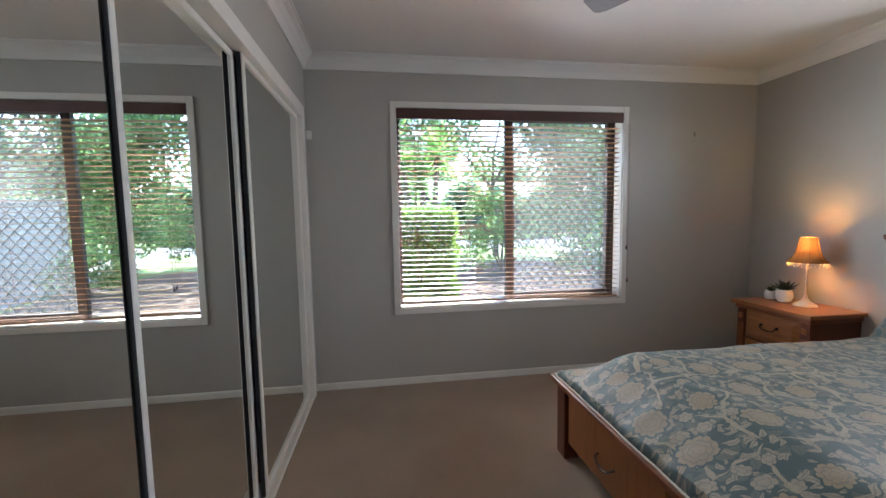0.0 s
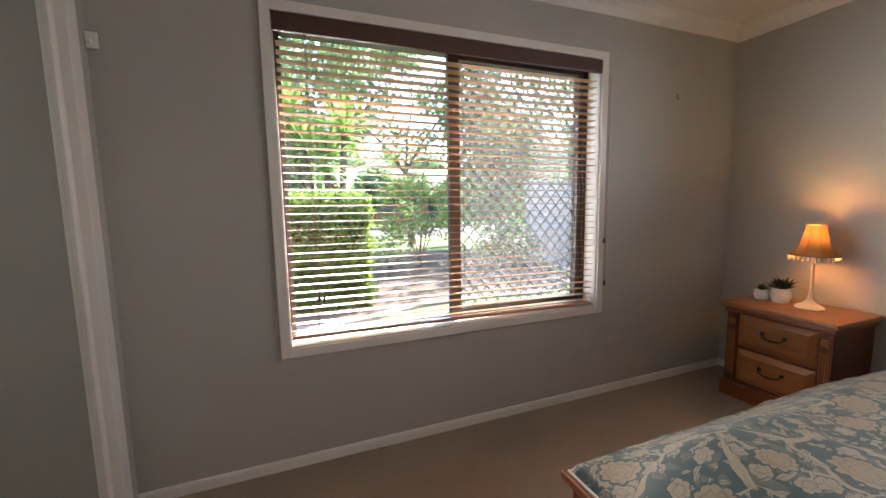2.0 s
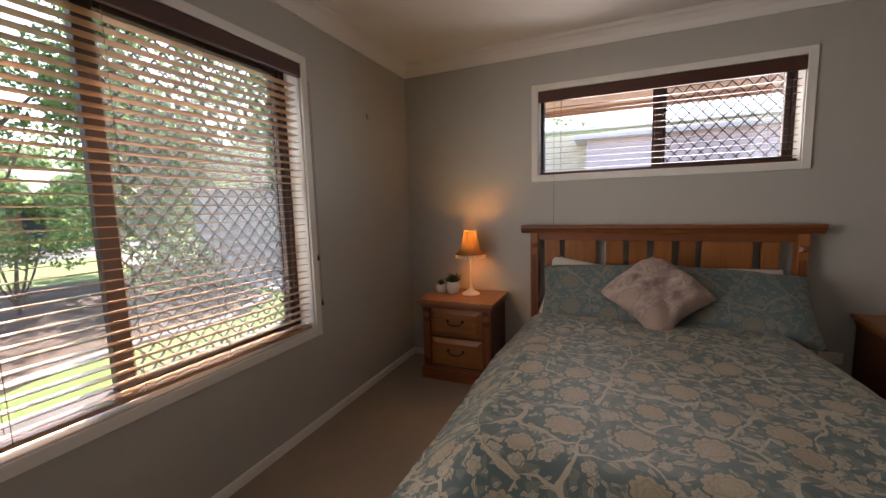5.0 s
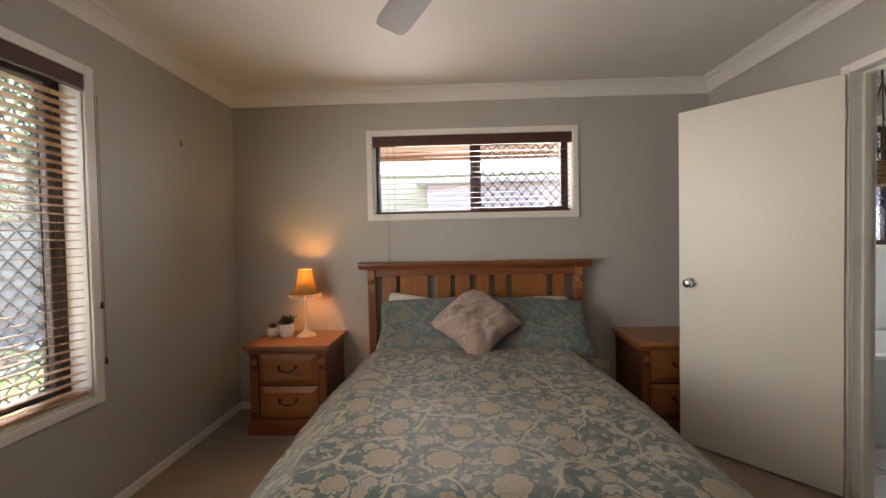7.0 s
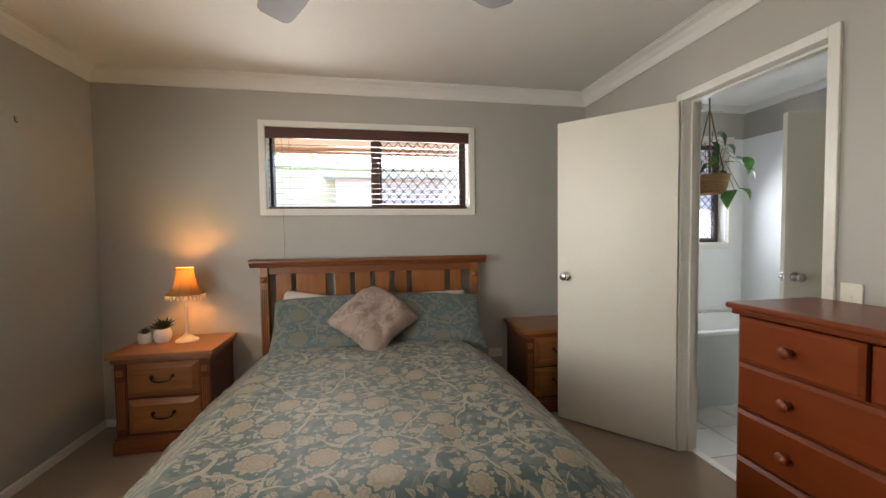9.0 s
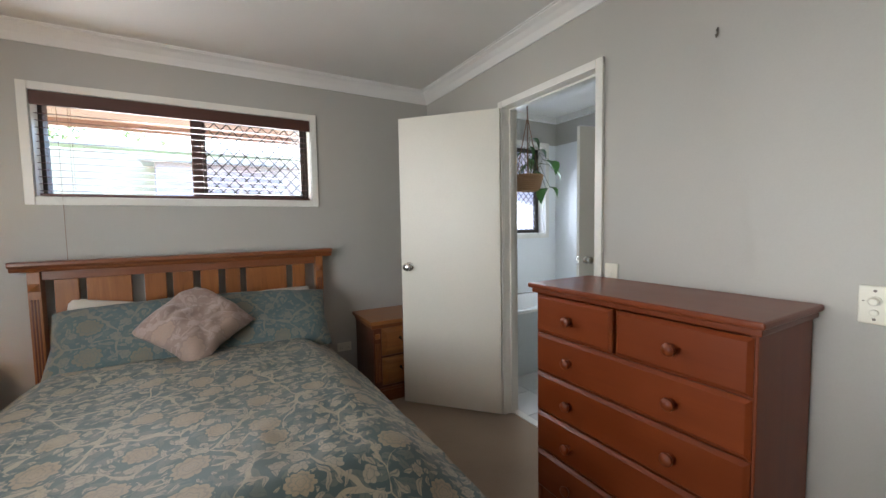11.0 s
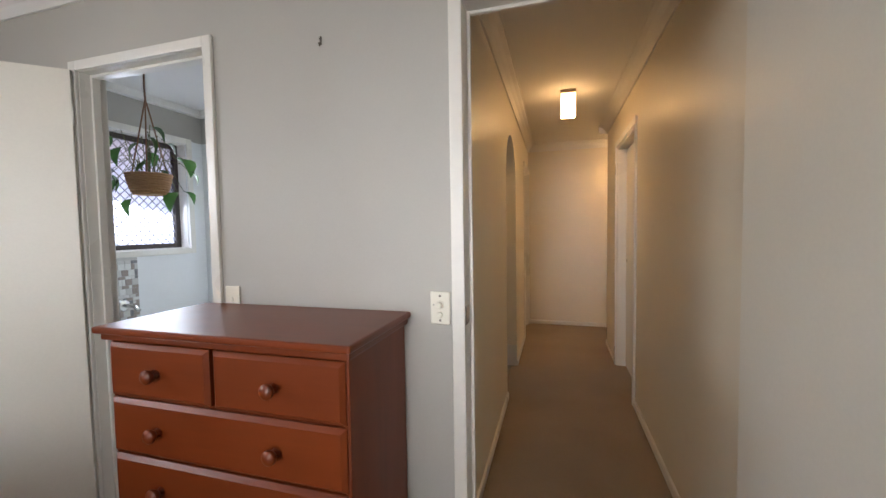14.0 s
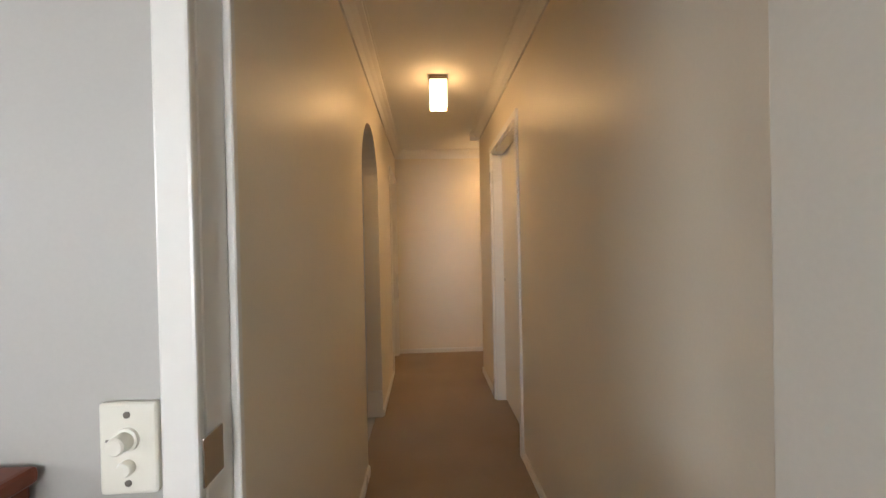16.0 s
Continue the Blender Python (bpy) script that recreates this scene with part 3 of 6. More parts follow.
# ---- windows with grilles and blinds ----
def grille(w, h, cell_w, cell_h, rod):
    """A diamond security mesh of flat crossing rods with little bosses, lying in x and z."""
    bm = B()
    n = int((w / cell_w + h / cell_h)) + 3

    def clip(k, sgn):
        # the line z = sgn * cell_h / cell_w * x + k * cell_h, cut to the opening
        pts = []
        s = sgn * cell_h / cell_w
        for x in (0.0, w):
            z = s * x + k * cell_h
            if 0 <= z <= h:
                pts.append((x, z))
        for z in (0.0, h):
            x = (z - k * cell_h) / s
            if 0 < x < w:
                pts.append((x, z))
        return pts[:2] if len(pts) >= 2 else None

    for sgn in (1, -1):
        for k in range(-n, 2 * n):
            p = clip(k, sgn)
            if p and (Vector(p[0]) - Vector(p[1])).length > 0.01:
                tube(bm, [(p[0][0], 0.002 * sgn, p[0][1]), (p[1][0], 0.002 * sgn, p[1][1])], rod, 5)
    return bm


def sliding_window(name, at, turn, w, h, split, label, f=0.028):
    """A bronze aluminium sliding window: outer frame, fixed pane, sliding sash and a security grille over one half. Local x runs along it, y points outside."""
    t = thing(name, at, label, "window", turn=turn)
    tagged(t, kind="structure")
    bm = B()
    box(bm, (0, 0, 0), (f, 0.09, h), 0.003, 1)
    box(bm, (w - f, 0, 0), (w, 0.09, h), 0.003, 1)
    box(bm, (f, 0, 0), (w - f, 0.09, f), 0.003, 1)
    box(bm, (f, 0, h - f), (w - f, 0.09, h), 0.003, 1)
    part("window_frame", bm, BRONZE, t)
    bm = B()
    box(bm, (split - 0.035, 0.012, f), (split + 0.03, 0.05, h - f), 0.003, 1)
    box(bm, (split - 0.002, 0.055, f), (split + 0.034, 0.085, h - f), 0.003, 1)
    part("meeting_stile", bm, BRONZE, t)
    bm = B()
    a0, a1 = split + 0.03, w - f
    box(bm, (a1 - 0.030, 0.014, f), (a1, 0.048, h - f), 0.003, 1)
    box(bm, (a0, 0.014, f), (a1 - 0.032, 0.048, f + 0.028), 0.003, 1)
    box(bm, (a0, 0.014, h - f - 0.028), (a1 - 0.032, 0.048, h - f), 0.003, 1)
    part("sash", bm, BRONZE, t)
    for nm, p0, p1, y in (("pane", f, split - 0.035, 0.03), ("pane", a0, a1 - 0.032, 0.031)):
        g = part(nm, box(B(), (p0, y, f), (p1, y + 0.004, h - f)), GLASS, t)
        g.visible_shadow = False
    gm = part("security_grille", grille(a1 - a0, h - 2 * f, 0.078, 0.088, 0.0042), MESH, t, "dark diamond security mesh")
    gm.location = (a0, 0.072, f)
    gf = B()
    box(gf, (a0, 0.062, f), (a0 + 0.022, 0.082, h - f), 0.002, 1)
    box(gf, (a1 - 0.022, 0.062, f), (a1, 0.082, h - f), 0.002, 1)
    box(gf, (a0 + 0.022, 0.062, f), (a1 - 0.022, 0.082, f + 0.022), 0.002, 1)
    box(gf, (a0 + 0.022, 0.062, h - f - 0.022), (a1 - 0.022, 0.082, h - f), 0.002, 1)
    part("grille_frame", gf, BRONZE, t)
    fly = part("insect_screen", box(B(), (a0 + 0.0225, 0.0625, f + 0.0225), (a1 - 0.0225, 0.0632, h - f - 0.0225)), FLYMESH, t, "fine grey insect mesh")
    fly.visible_shadow = False
    return t


sliding_window("window_1", (W1[0] + 0.002, YN + 0.105, W1[2] + 0.002), 0, W1[1] - W1[0] - 0.004, W1[3] - W1[2] - 0.004, 0.905, "bronze aluminium sliding window with diamond security mesh")
# the east window looks out along +x: its own x runs towards -y
sliding_window("window_2", (XE + 0.105, W2[1] - 0.002, W2[2] + 0.002), -90, W2[1] - W2[0] - 0.004, W2[3] - W2[2] - 0.004, 0.785, "wide low bronze sliding window high on the wall", 0.022)


def reveal(name, axis, lo, hi, a0, a1, z0, z1, t=0.005, material=None):
    """Thin painted boards lining a window opening."""
    bm = B()

    def bar(u0, u1, w0, w1):
        if axis == "y":
            box(bm, (u0, lo, w0), (u1, hi, w1))
        else:
            box(bm, (lo, u0, w0), (hi, u1, w1))

    bar(a0 + 0.0005, a0 + t, z0 + 0.0005, z1 - 0.0005)
    bar(a1 - t, a1 - 0.0005, z0 + 0.0005, z1 - 0.0005)
    bar(a0 + t, a1 - t, z0 + 0.0005, z0 + t)
    bar(a0 + t, a1 - t, z1 - t, z1 - 0.0005)
    return structure(name, bm, material or TRIM, "white painted window reveal", "trim")


def blind(name, at, turn, w, top, bottom, pitch, tilt, lift, label, slats, pelmet_h):
    """A timber venetian: pelmet, slats on ladder cords, bottom rail. Local x along the window, y outwards; z runs from bottom to top."""
    t = thing(name, at, label, "blind", turn=turn)
    part("pelmet", box(B(), (-0.004, -0.018, top - pelmet_h), (w + 0.004, 0.004, top - 0.002), 0.005), PELMET, t, "dark mahogany pelmet board")
    part("head_rail", box(B(), (0.01, 0.008, top - 0.045), (w - 0.01, 0.052, top - 0.004), 0.002, 1), PELMET, t)
    sl = B()
    box(sl, (0.006, -0.024, -0.0014), (w - 0.006, 0.024, 0.0014), 0.0006, 1)
    first = None
    n = int((top - pelmet_h + 0.02 - (bottom + 0.02)) / pitch)
    rnd = random.Random(5)
    for i in range(n):
        f = i / n
        m = pose(0, 0.034, bottom + 0.03 + pitch * i + lift * (1 - f), tilt + rnd.uniform(-0.8, 0.8), degrees(atan2(lift * (1 - f), w)) , 0)
        if first is None:
            first = part("slat", sl, slats, t)
            first.matrix_basis = m
        else:
            o = new("slat", first.data)
            o.parent = t
            o.matrix_basis = m
    rail = part("bottom_rail", box(B(), (0.006, -0.026, -0.008), (w - 0.006, 0.026, 0.008), 0.004), slats, t)
    rail.matrix_basis = pose(0, 0.034, bottom + 0.006 + lift, tilt * 0.5, degrees(atan2(lift, w)), 0)
    for fx in ((0.07, 0.30, 0.50, 0.70, 0.93) if w > 1.6 else (0.10, 0.5, 0.9)):
        for yy in (0.009, 0.059):
            part("ladder_cord", tube(B(), [(w * fx, yy, bottom + lift), (w * fx, yy, top - 0.05)], 0.0011, 5), CORD, t)
    return t


CORD = plain("brown_blind_cord", (0.20, 0.11, 0.07), 0.8, vary=0.2, relief=0)
blind("venetian_blind", (W1[0] + 0.008, YN + 0.002, 0), 0, W1[1] - W1[0] - 0.016, W1[3] - 0.002, W1[2] + 0.010, 0.0385, -4, 0.026, "cedar venetian blind with open slats in the large window", SLAT, 0.078)
SLAT2 = wood("mahogany_blind_slat", (0.09, 0.03, 0.02), (0.17, 0.06, 0.04), 0.4, 0)
blind("venetian_blind", (XE + 0.002, W2[1] - 0.008, 0), -90, W2[1] - W2[0] - 0.016, W2[3] - 0.002, W2[2] + 0.010, 0.0400, 8, 0.0, "mahogany venetian blind with open slats over the bed", SLAT2, 0.080)


# ---- doors ----
def knob(parent, at, axis_sign, name="door_knob"):
    """A round knob with rosette, turned along local y."""
    o = [(0.031, 0), (0.031, 0.004), (0.027, 0.008), (0.012, 0.010), (0.010, 0.028), (0.016, 0.034), (0.026, 0.044), (0.028, 0.054), (0.024, 0.062), (0.014, 0.066), (0.004, 0.067)]
    k = part(name, lathe(B(), [(r, h * axis_sign) for r, h in o], 24, (0, 0, 0), 1), CHROME, parent, "satin chrome round knob", True)
    k.location = at
    return k


def door_leaf(name, hinge, angle, w, h, label, hand=1, knob_z=1.0, flush_pull=False):
    """A flush door: its own x runs from hinge to latch edge, at the angle from world x."""
    t = thing(name, (*hinge, 0.012), label, "door", turn=angle)
    tagged(t, kind="structure")
    part("leaf", box(B(), (0.003, 0, 0), (w, 0.036, h), 0.0025, 2), DOORPAINT, t)
    if flush_pull:
        part("finger_pull", lathe(B(), [(0.016, 0.0362), (0.016, 0.0385), (0.012, 0.0385), (0.011, 0.0368), (0.001, 0.0368)], 20, (w - 0.05, 0, knob_z), 1), CHROME, t, "small chrome finger pull", True)
    else:
        knob(t, (w - 0.062, 0.036, knob_z), 1)
        knob(t, (w - 0.062, 0.0, knob_z), -1)
    part("latch_plate", box(B(), (w - 0.0005, 0.006, knob_z - 0.028), (w + 0.0012, 0.030, knob_z + 0.028), 0.0005, 1), CHROME, t, "chrome latch plate")
    part("latch_bolt", box(B(), (w, 0.012, knob_z - 0.009), (w + 0.011, 0.024, knob_z + 0.009), 0.002, 1), CHROME, t)
    for z in (0.2, h - 0.2):
        bm = lathe(B(), [(0.006, -0.045), (0.006, 0.045)], 10, (-0.003, 0.0 if hand > 0 else 0.036, z))
        box(bm, (0.0, 0.002, z - 0.042), (0.003, 0.034, z + 0.042))
        part("hinge", bm, TRIM, t)
    return t


door_leaf("door_1", (1.915, -0.520), 41.5, 0.722, 2.045, "off-white flush bathroom door standing open into the bedroom")
door_leaf("door_2", (-0.702, -0.602), 90.4, 0.818, 2.045, "off-white flush bedroom door folded back along the wall", -1)
door_leaf("door_3", (1.775, -2.115), 75.5, 0.82, 2.035, "white flush bathroom door standing half open")
door_leaf("door_4", (HW - 0.112, HD[1] - 0.022), -90, HD[1] - HD[0] - 0.046, 2.02, "off-white flush cupboard door, closed, in the hall", flush_pull=True)
door_leaf("door_5", (HE + 0.045, FD[0] + 0.022), 90, FD[1] - FD[0] - 0.046, 2.02, "white flush door at the far end of the hall").location.x = HE + 0.10
sp = B()
box(sp, (D1[1] - 0.0045, YS - 0.034, 1.000), (D1[1] - 0.0008, YS + 0.012, 1.062), 0.0015, 2)
tagged(mesh_object("strike_plate", sp, CHROME), "chrome strike plate on the door lining", "strike plate")


# ---- mirrored wardrobe ----
def wardrobe():
    t = thing("sliding_wardrobe", (XW, 0, 0), "built-in wardrobe with three sliding mirror doors in white frames", "wardrobe")
    y0, y1, top = WARD[0], WARD[1], 2.08
    part("head_fascia", box(B(), (-0.095, y0, top - 0.075), (0.008, y1, top), 0.004), TRIM, t, "white head track fascia")
    part("side_jamb", box(B(), (-0.095, y1 - 0.075, 0), (0.008, y1, top - 0.0755), 0.004), TRIM, t)
    part("side_jamb", box(B(), (-0.095, y0, 0), (0.008, y0 + 0.04, top - 0.0755), 0.004), TRIM, t)
    bm = box(B(), (-0.095, y0 + 0.041, 0.0), (0.004, y1 - 0.076, 0.012), 0.002, 1)
    for x in (-0.07, -0.038, -0.006):
        box(bm, (x, y0 + 0.045, 0.011), (x + 0.006, y1 - 0.08, 0.020), 0.001, 1)
    part("floor_track", bm, TRIM, t)
    for i, (a, b_, x) in enumerate(((y0 + 0.04, 1.14, -0.036), (1.095, 1.938, -0.070), (1.94, y1 - 0.077, -0.036))):
        z0, z1 = 0.022, top - 0.078
        d = B()
        box(d, (x - 0.010, a, z0), (x + 0.012, a + 0.030, z1), 0.003, 1)
        far_w = 0.022 if i == 0 else 0.030
        box(d, (x - 0.010, b_ - far_w, z0), (x + 0.012, b_, z1), 0.003, 1)
        box(d, (x - 0.010, a + 0.030, z0), (x + 0.012, b_ - 0.030, z0 + 0.032), 0.003, 1)
        box(d, (x - 0.010, a + 0.030, z1 - 0.028), (x + 0.012, b_ - 0.030, z1), 0.003, 1)
        door = part("mirror_door", d, TRIM, t, "white framed sliding door")
        part("mirror", box(B(), (x - 0.004, a + 0.0302, z0 + 0.0322), (x + 0.004, b_ - 0.0302, z1 - 0.0282)), MIRROR, door, "silvered mirror glass")
        if i == 0:
            part("edge_seal", box(B(), (x + 0.0042, b_ - 0.034, z0 + 0.033), (x + 0.011, b_ - 0.0225, z1 - 0.029), 0.002, 1), SEAL, door, "black glazing bead")
        part("edge_seal", box(B(), (x - 0.012, a - 0.007, z0), (x + 0.006, a - 0.0005, z1), 0.002, 1), SEAL, door, "black brush seal")
    return t


wardrobe()


# ---- bed ----
def soft(a, b, x):
    k = max(0.0, min(1.0, (x - a) / (b - a)))
    return k * k * (3 - 2 * k)


def ripple(x, y, s, seed=0.0):
    return noise.noise(Vector((x * s + seed, y * s - seed, seed * 1.7)))


def bed_frame():
    t = thing("bed_frame", (XE - 0.02, 1.245, 0), "queen bed frame in honey-stained pine with slatted headboard", "bed")
    L, half = -2.215, 0.80
    # headboard, standing at x from -0.075 to 0
    for s in (-1, 1):
        post = box(B(), (-0.075, s * half - 0.055 if s > 0 else -half - 0.0, 0), (-0.005, half + 0.0 if s > 0 else -half + 0.055, 1.085), 0.004)
        p = part("headboard_post", post, PINE, t)
        y = s * (half - 0.0275)
        for k in (-1, 0, 1):
            part("flute", box(B(), (-0.0785, y + k * 0.013 - 0.0035, 0.36), (-0.0735, y + k * 0.013 + 0.0035, 0.93), 0.0012, 1), PINE_DARK, p)
        ros = B()
        vs = [ros.verts.new(c) for c in ((-0.075, y - 0.022, 0.975), (-0.075, y + 0.022, 0.975), (-0.075, y + 0.022, 1.019), (-0.075, y - 0.022, 1.019), (-0.092, y, 0.997))]
        for f in ((0, 1, 4), (1, 2, 4), (2, 3, 4), (3, 0, 4), (3, 2, 1, 0)):
            ros.faces.new([vs[i] for i in f])
        part("rosette", ros, PINE, p, "carved pyramid block")
    bm = B()
    prof = [(0, 0), (-0.075, 0), (-0.080, 0.008), (-0.083, 0.020), (-0.096, 0.028), (-0.103, 0.036), (-0.103, 0.050), (-0.098, 0.056), (0, 0.056)]
    sweep(bm, prof, (0, -half - 0.065, 1.086), (0, half + 0.065, 1.086), (0, 0, 1), (1, 0, 0))
    part("top_moulding", bm, PINE_Y, t)
    part("top_rail", box(B(), (-0.058, -half + 0.056, 1.035), (-0.018, half - 0.056, 1.0855), 0.003), PINE_Y, t)
    part("bottom_rail", box(B(), (-0.058, -half + 0.056, 0.40), (-0.018, half - 0.056, 0.52), 0.003), PINE_Y, t)
    for a, b_ in ((0.591, 0.698), (0.348, 0.558), (0.174, 0.285), (0.030, 0.140), (-0.114, -0.010), (-0.244, -0.153), (-0.544, -0.279), (-0.674, -0.584)):
        part("slat", box(B(), (-0.050, a, 0.521), (-0.026, b_, 1.034), 0.003), PINE, t)
    # side rails and foot
    for s in (-1, 1):
        part("side_rail", box(B(), (L + 0.07, s * half - 0.02, 0.17), (-0.0755, s * half + 0.02, 0.39), 0.005), PINE_X, t)
    part("foot_cap", box(B(), (L - 0.03, -half - 0.07, 0.395), (L + 0.075, half + 0.07, 0.428), 0.010, 3), PINE_Y, t, "rounded pine cap rail")
    part("foot_panel", box(B(), (L + 0.028, -half + 0.05, 0.09), (L + 0.052, half - 0.05, 0.3945), 0.003), PINE_Y, t)
    for s in (-1, 1):
        part("leg", box(B(), (L, s * half - 0.045, 0), (L + 0.08, s * half + 0.045, 0.3945), 0.006), PINE_DARK, t)
    # two drawers in the foot, each with a dark bail handle
    for s in (-1, 1):
        y = s * 0.375
        dr = part("drawer", box(B(), (L + 0.010, y - 0.355, 0.105), (L + 0.0279, y + 0.355, 0.372), 0.005, 2), PINE, t, "pine under-bed drawer front")
        h = tube(B(), [(L + 0.009, y - 0.062, 0.232), (L - 0.010, y - 0.060, 0.228), (L - 0.016, y - 0.035, 0.208), (L - 0.017, y, 0.200), (L - 0.016, y + 0.035, 0.208), (L - 0.010, y + 0.060, 0.228), (L + 0.009, y + 0.062, 0.232)], 0.0045, 8)
        part("handle", h, BRONZE, dr, "dark metal bail handle", True)
    return t


bed_frame()
MX0, MX1, MY0, MY1 = 0.86, 2.84, 0.56, 1.93
tagged(mesh_object("mattress", box(B(), (MX0, MY0, 0.25), (MX1, MY1, 0.47), 0.05, 4), LINEN, True), "white mattress inside the pine bed frame", "mattress")


def duvet():
    """One quilt over the mattress, hanging a little over the rails."""
    x0, x1, y0, y1, nx, ny = 0.705, 2.80, 0.425, 2.095, 120, 110
    bm = B()
    grid = []
    for i in range(nx + 1):
        row = []
        for j in range(ny + 1):
            u, v = i / nx, j / ny
            x, tuck = x0 + (x1 - x0) * u, 0.045 * soft(0.55, 1.0, u)
            y = y0 + tuck + (y1 - y0 - 2 * tuck) * v
            edge = min(y - y0, y1 - y) - tuck
            foot = x - x0
            z = 0.455 + 0.155 * soft(0.0, 0.26, edge) ** 0.8 * soft(-0.02, 0.34, foot) ** 0.8
            z += 0.010 * ripple(x, y, 2.2) + 0.007 * ripple(x, y, 5.5, 2.0) * soft(0, 0.3, edge) + 0.0035 * ripple(x, y, 16, 4.0) + 0.006 * abs(ripple(x * 0.5, y * 1.4, 6.5, 3.0))
            z += 0.012 * abs(ripple(x * 2.2, y * 0.6, 3.2, 7.0)) * soft(0.2, 0.0, edge)
            w = 0.012 * ripple(x, y, 4.0, 9.0)
            if v in (0.0, 1.0):
                z = 0.400
            if u == 0.0:
                z = 0.430
            row.append(bm.verts.new((x + (w if u == 0 else 0), y + (w if v in (0.0, 1.0) else 0), z)))
        grid.append(row)
    for i in range(nx):
        for j in range(ny):
            bm.faces.new((grid[i][j], grid[i + 1][j], grid[i + 1][j + 1], grid[i][j + 1]))
    ob = mesh_object("duvet", bm, DUVET, True)
    md = ob.modifiers.new("thickness", "SOLIDIFY")
    md.thickness, md.offset = 0.02, -1
    hem = B()
    tube(hem, [(x0 - 0.006 + 0.012 * ripple(x0, y0 + (y1 - y0) * k / 60, 4.0, 9.0), y0 + (y1 - y0) * k / 60, 0.432) for k in range(61)], 0.0045, 6)
    for y in (y0, y1):
        tube(hem, [(x0 + (x1 - x0) * k / 60, y + (0.045 if y == y0 else -0.045) * soft(0.55, 1.0, k / 60) + 0.012 * ripple(x0 + (x1 - x0) * k / 60, y, 4.0, 9.0), 0.400) for k in range(61)], 0.0045, 6)
    part("piped_hem", hem, LINEN, ob, "white piped hem", True)
    return tagged(ob, "teal duvet with cream blossoms and stems, smoothed over the bed", "duvet")


duvet()


def pillow(name, w, h, d, material, m, label, category="pillow", pinch=0.55, seed=0.0, crush=0.0):
    """A stuffed rectangle in its own x and y, thickest in the middle, with drawn-in sides, creases and a seam."""
    n = 30
    bm = B()
    sides = []
    for s in (1, -1):
        g = []
        for i in range(n + 1):
            row = []
            for j in range(n + 1):
                a, b_ = 2 * i / n - 1, 2 * j / n - 1
                k = (max(0.0, 1 - a ** 4) * max(0.0, 1 - b_ ** 4)) ** pinch
                x = a * w / 2 * (1 - 0.055 * (1 - abs(b_)) * abs(a) ** 3)
                y = b_ * h / 2 * (1 - 0.055 * (1 - abs(a)) * abs(b_) ** 3)
                z = s * d / 2 * k + (0.014 * ripple(x, y, 5, seed) + 0.006 * ripple(x, y, 14, seed + 3)) * k ** 0.5
                # slumped folds of a soft filling
                z += crush * 1.7 * (0.020 * ripple(x, y, 9, seed + 1) + 0.030 * abs(ripple(x * 0.6, y * 1.3, 13, seed + 7)) - 0.012) * k ** 0.4 - crush * 0.10 * max(0.0, abs(a) * abs(b_) - 0.35)
                if s < 0 and (i in (0, n) or j in (0, n)):
                    row.append(sides[0][i][j])
                else:
                    row.append(bm.verts.new((x, y, z)))
            g.append(row)
        sides.append(g)
    for g in sides:
        for i in range(n):
            for j in range(n):
                bm.faces.new((g[i][j], g[i + 1][j], g[i + 1][j + 1], g[i][j + 1]))
    ob = mesh_object(name, bm, material, True)
    ob.matrix_basis = m
    return tagged(ob, label, category)


def leaning(at, lean, spin=0.0, yaw=0.0):
    """Pillow pose: its y leans up and back towards the headboard, its x runs along the bed's width."""
    return pose(*at) @ pose(0, 0, 0, 0, 0, -90 + yaw) @ pose(0, 0, 0, lean, 0, 0) @ pose(0, 0, 0, 0, 0, spin)


pillow("pillow", 0.70, 0.44, 0.15, LINEN, leaning((2.762, 1.575, 0.682), 60, -9), "plain white pillow behind the patterned one", seed=11)
pillow("pillow", 0.70, 0.44, 0.15, LINEN, leaning((2.755, 0.90, 0.690), 54), "plain white pillow behind the patterned one", seed=12)
pillow("pillow", 0.70, 0.47, 0.17, SHAM, leaning((2.60, 1.565, 0.715), 42, 3), "teal floral pillow propped against the headboard", seed=1)
pillow("pillow", 0.72, 0.47, 0.17, SHAM, leaning((2.63, 0.84, 0.705), 42, -4), "teal floral pillow propped against the headboard", seed=2)
pillow("cushion", 0.44, 0.44, 0.17, TAUPE, leaning((2.49, 1.255, 0.775), 40, 45), "crumpled dusty pink damask cushion standing on one corner", "cushion", 0.62, 5, 0.6)


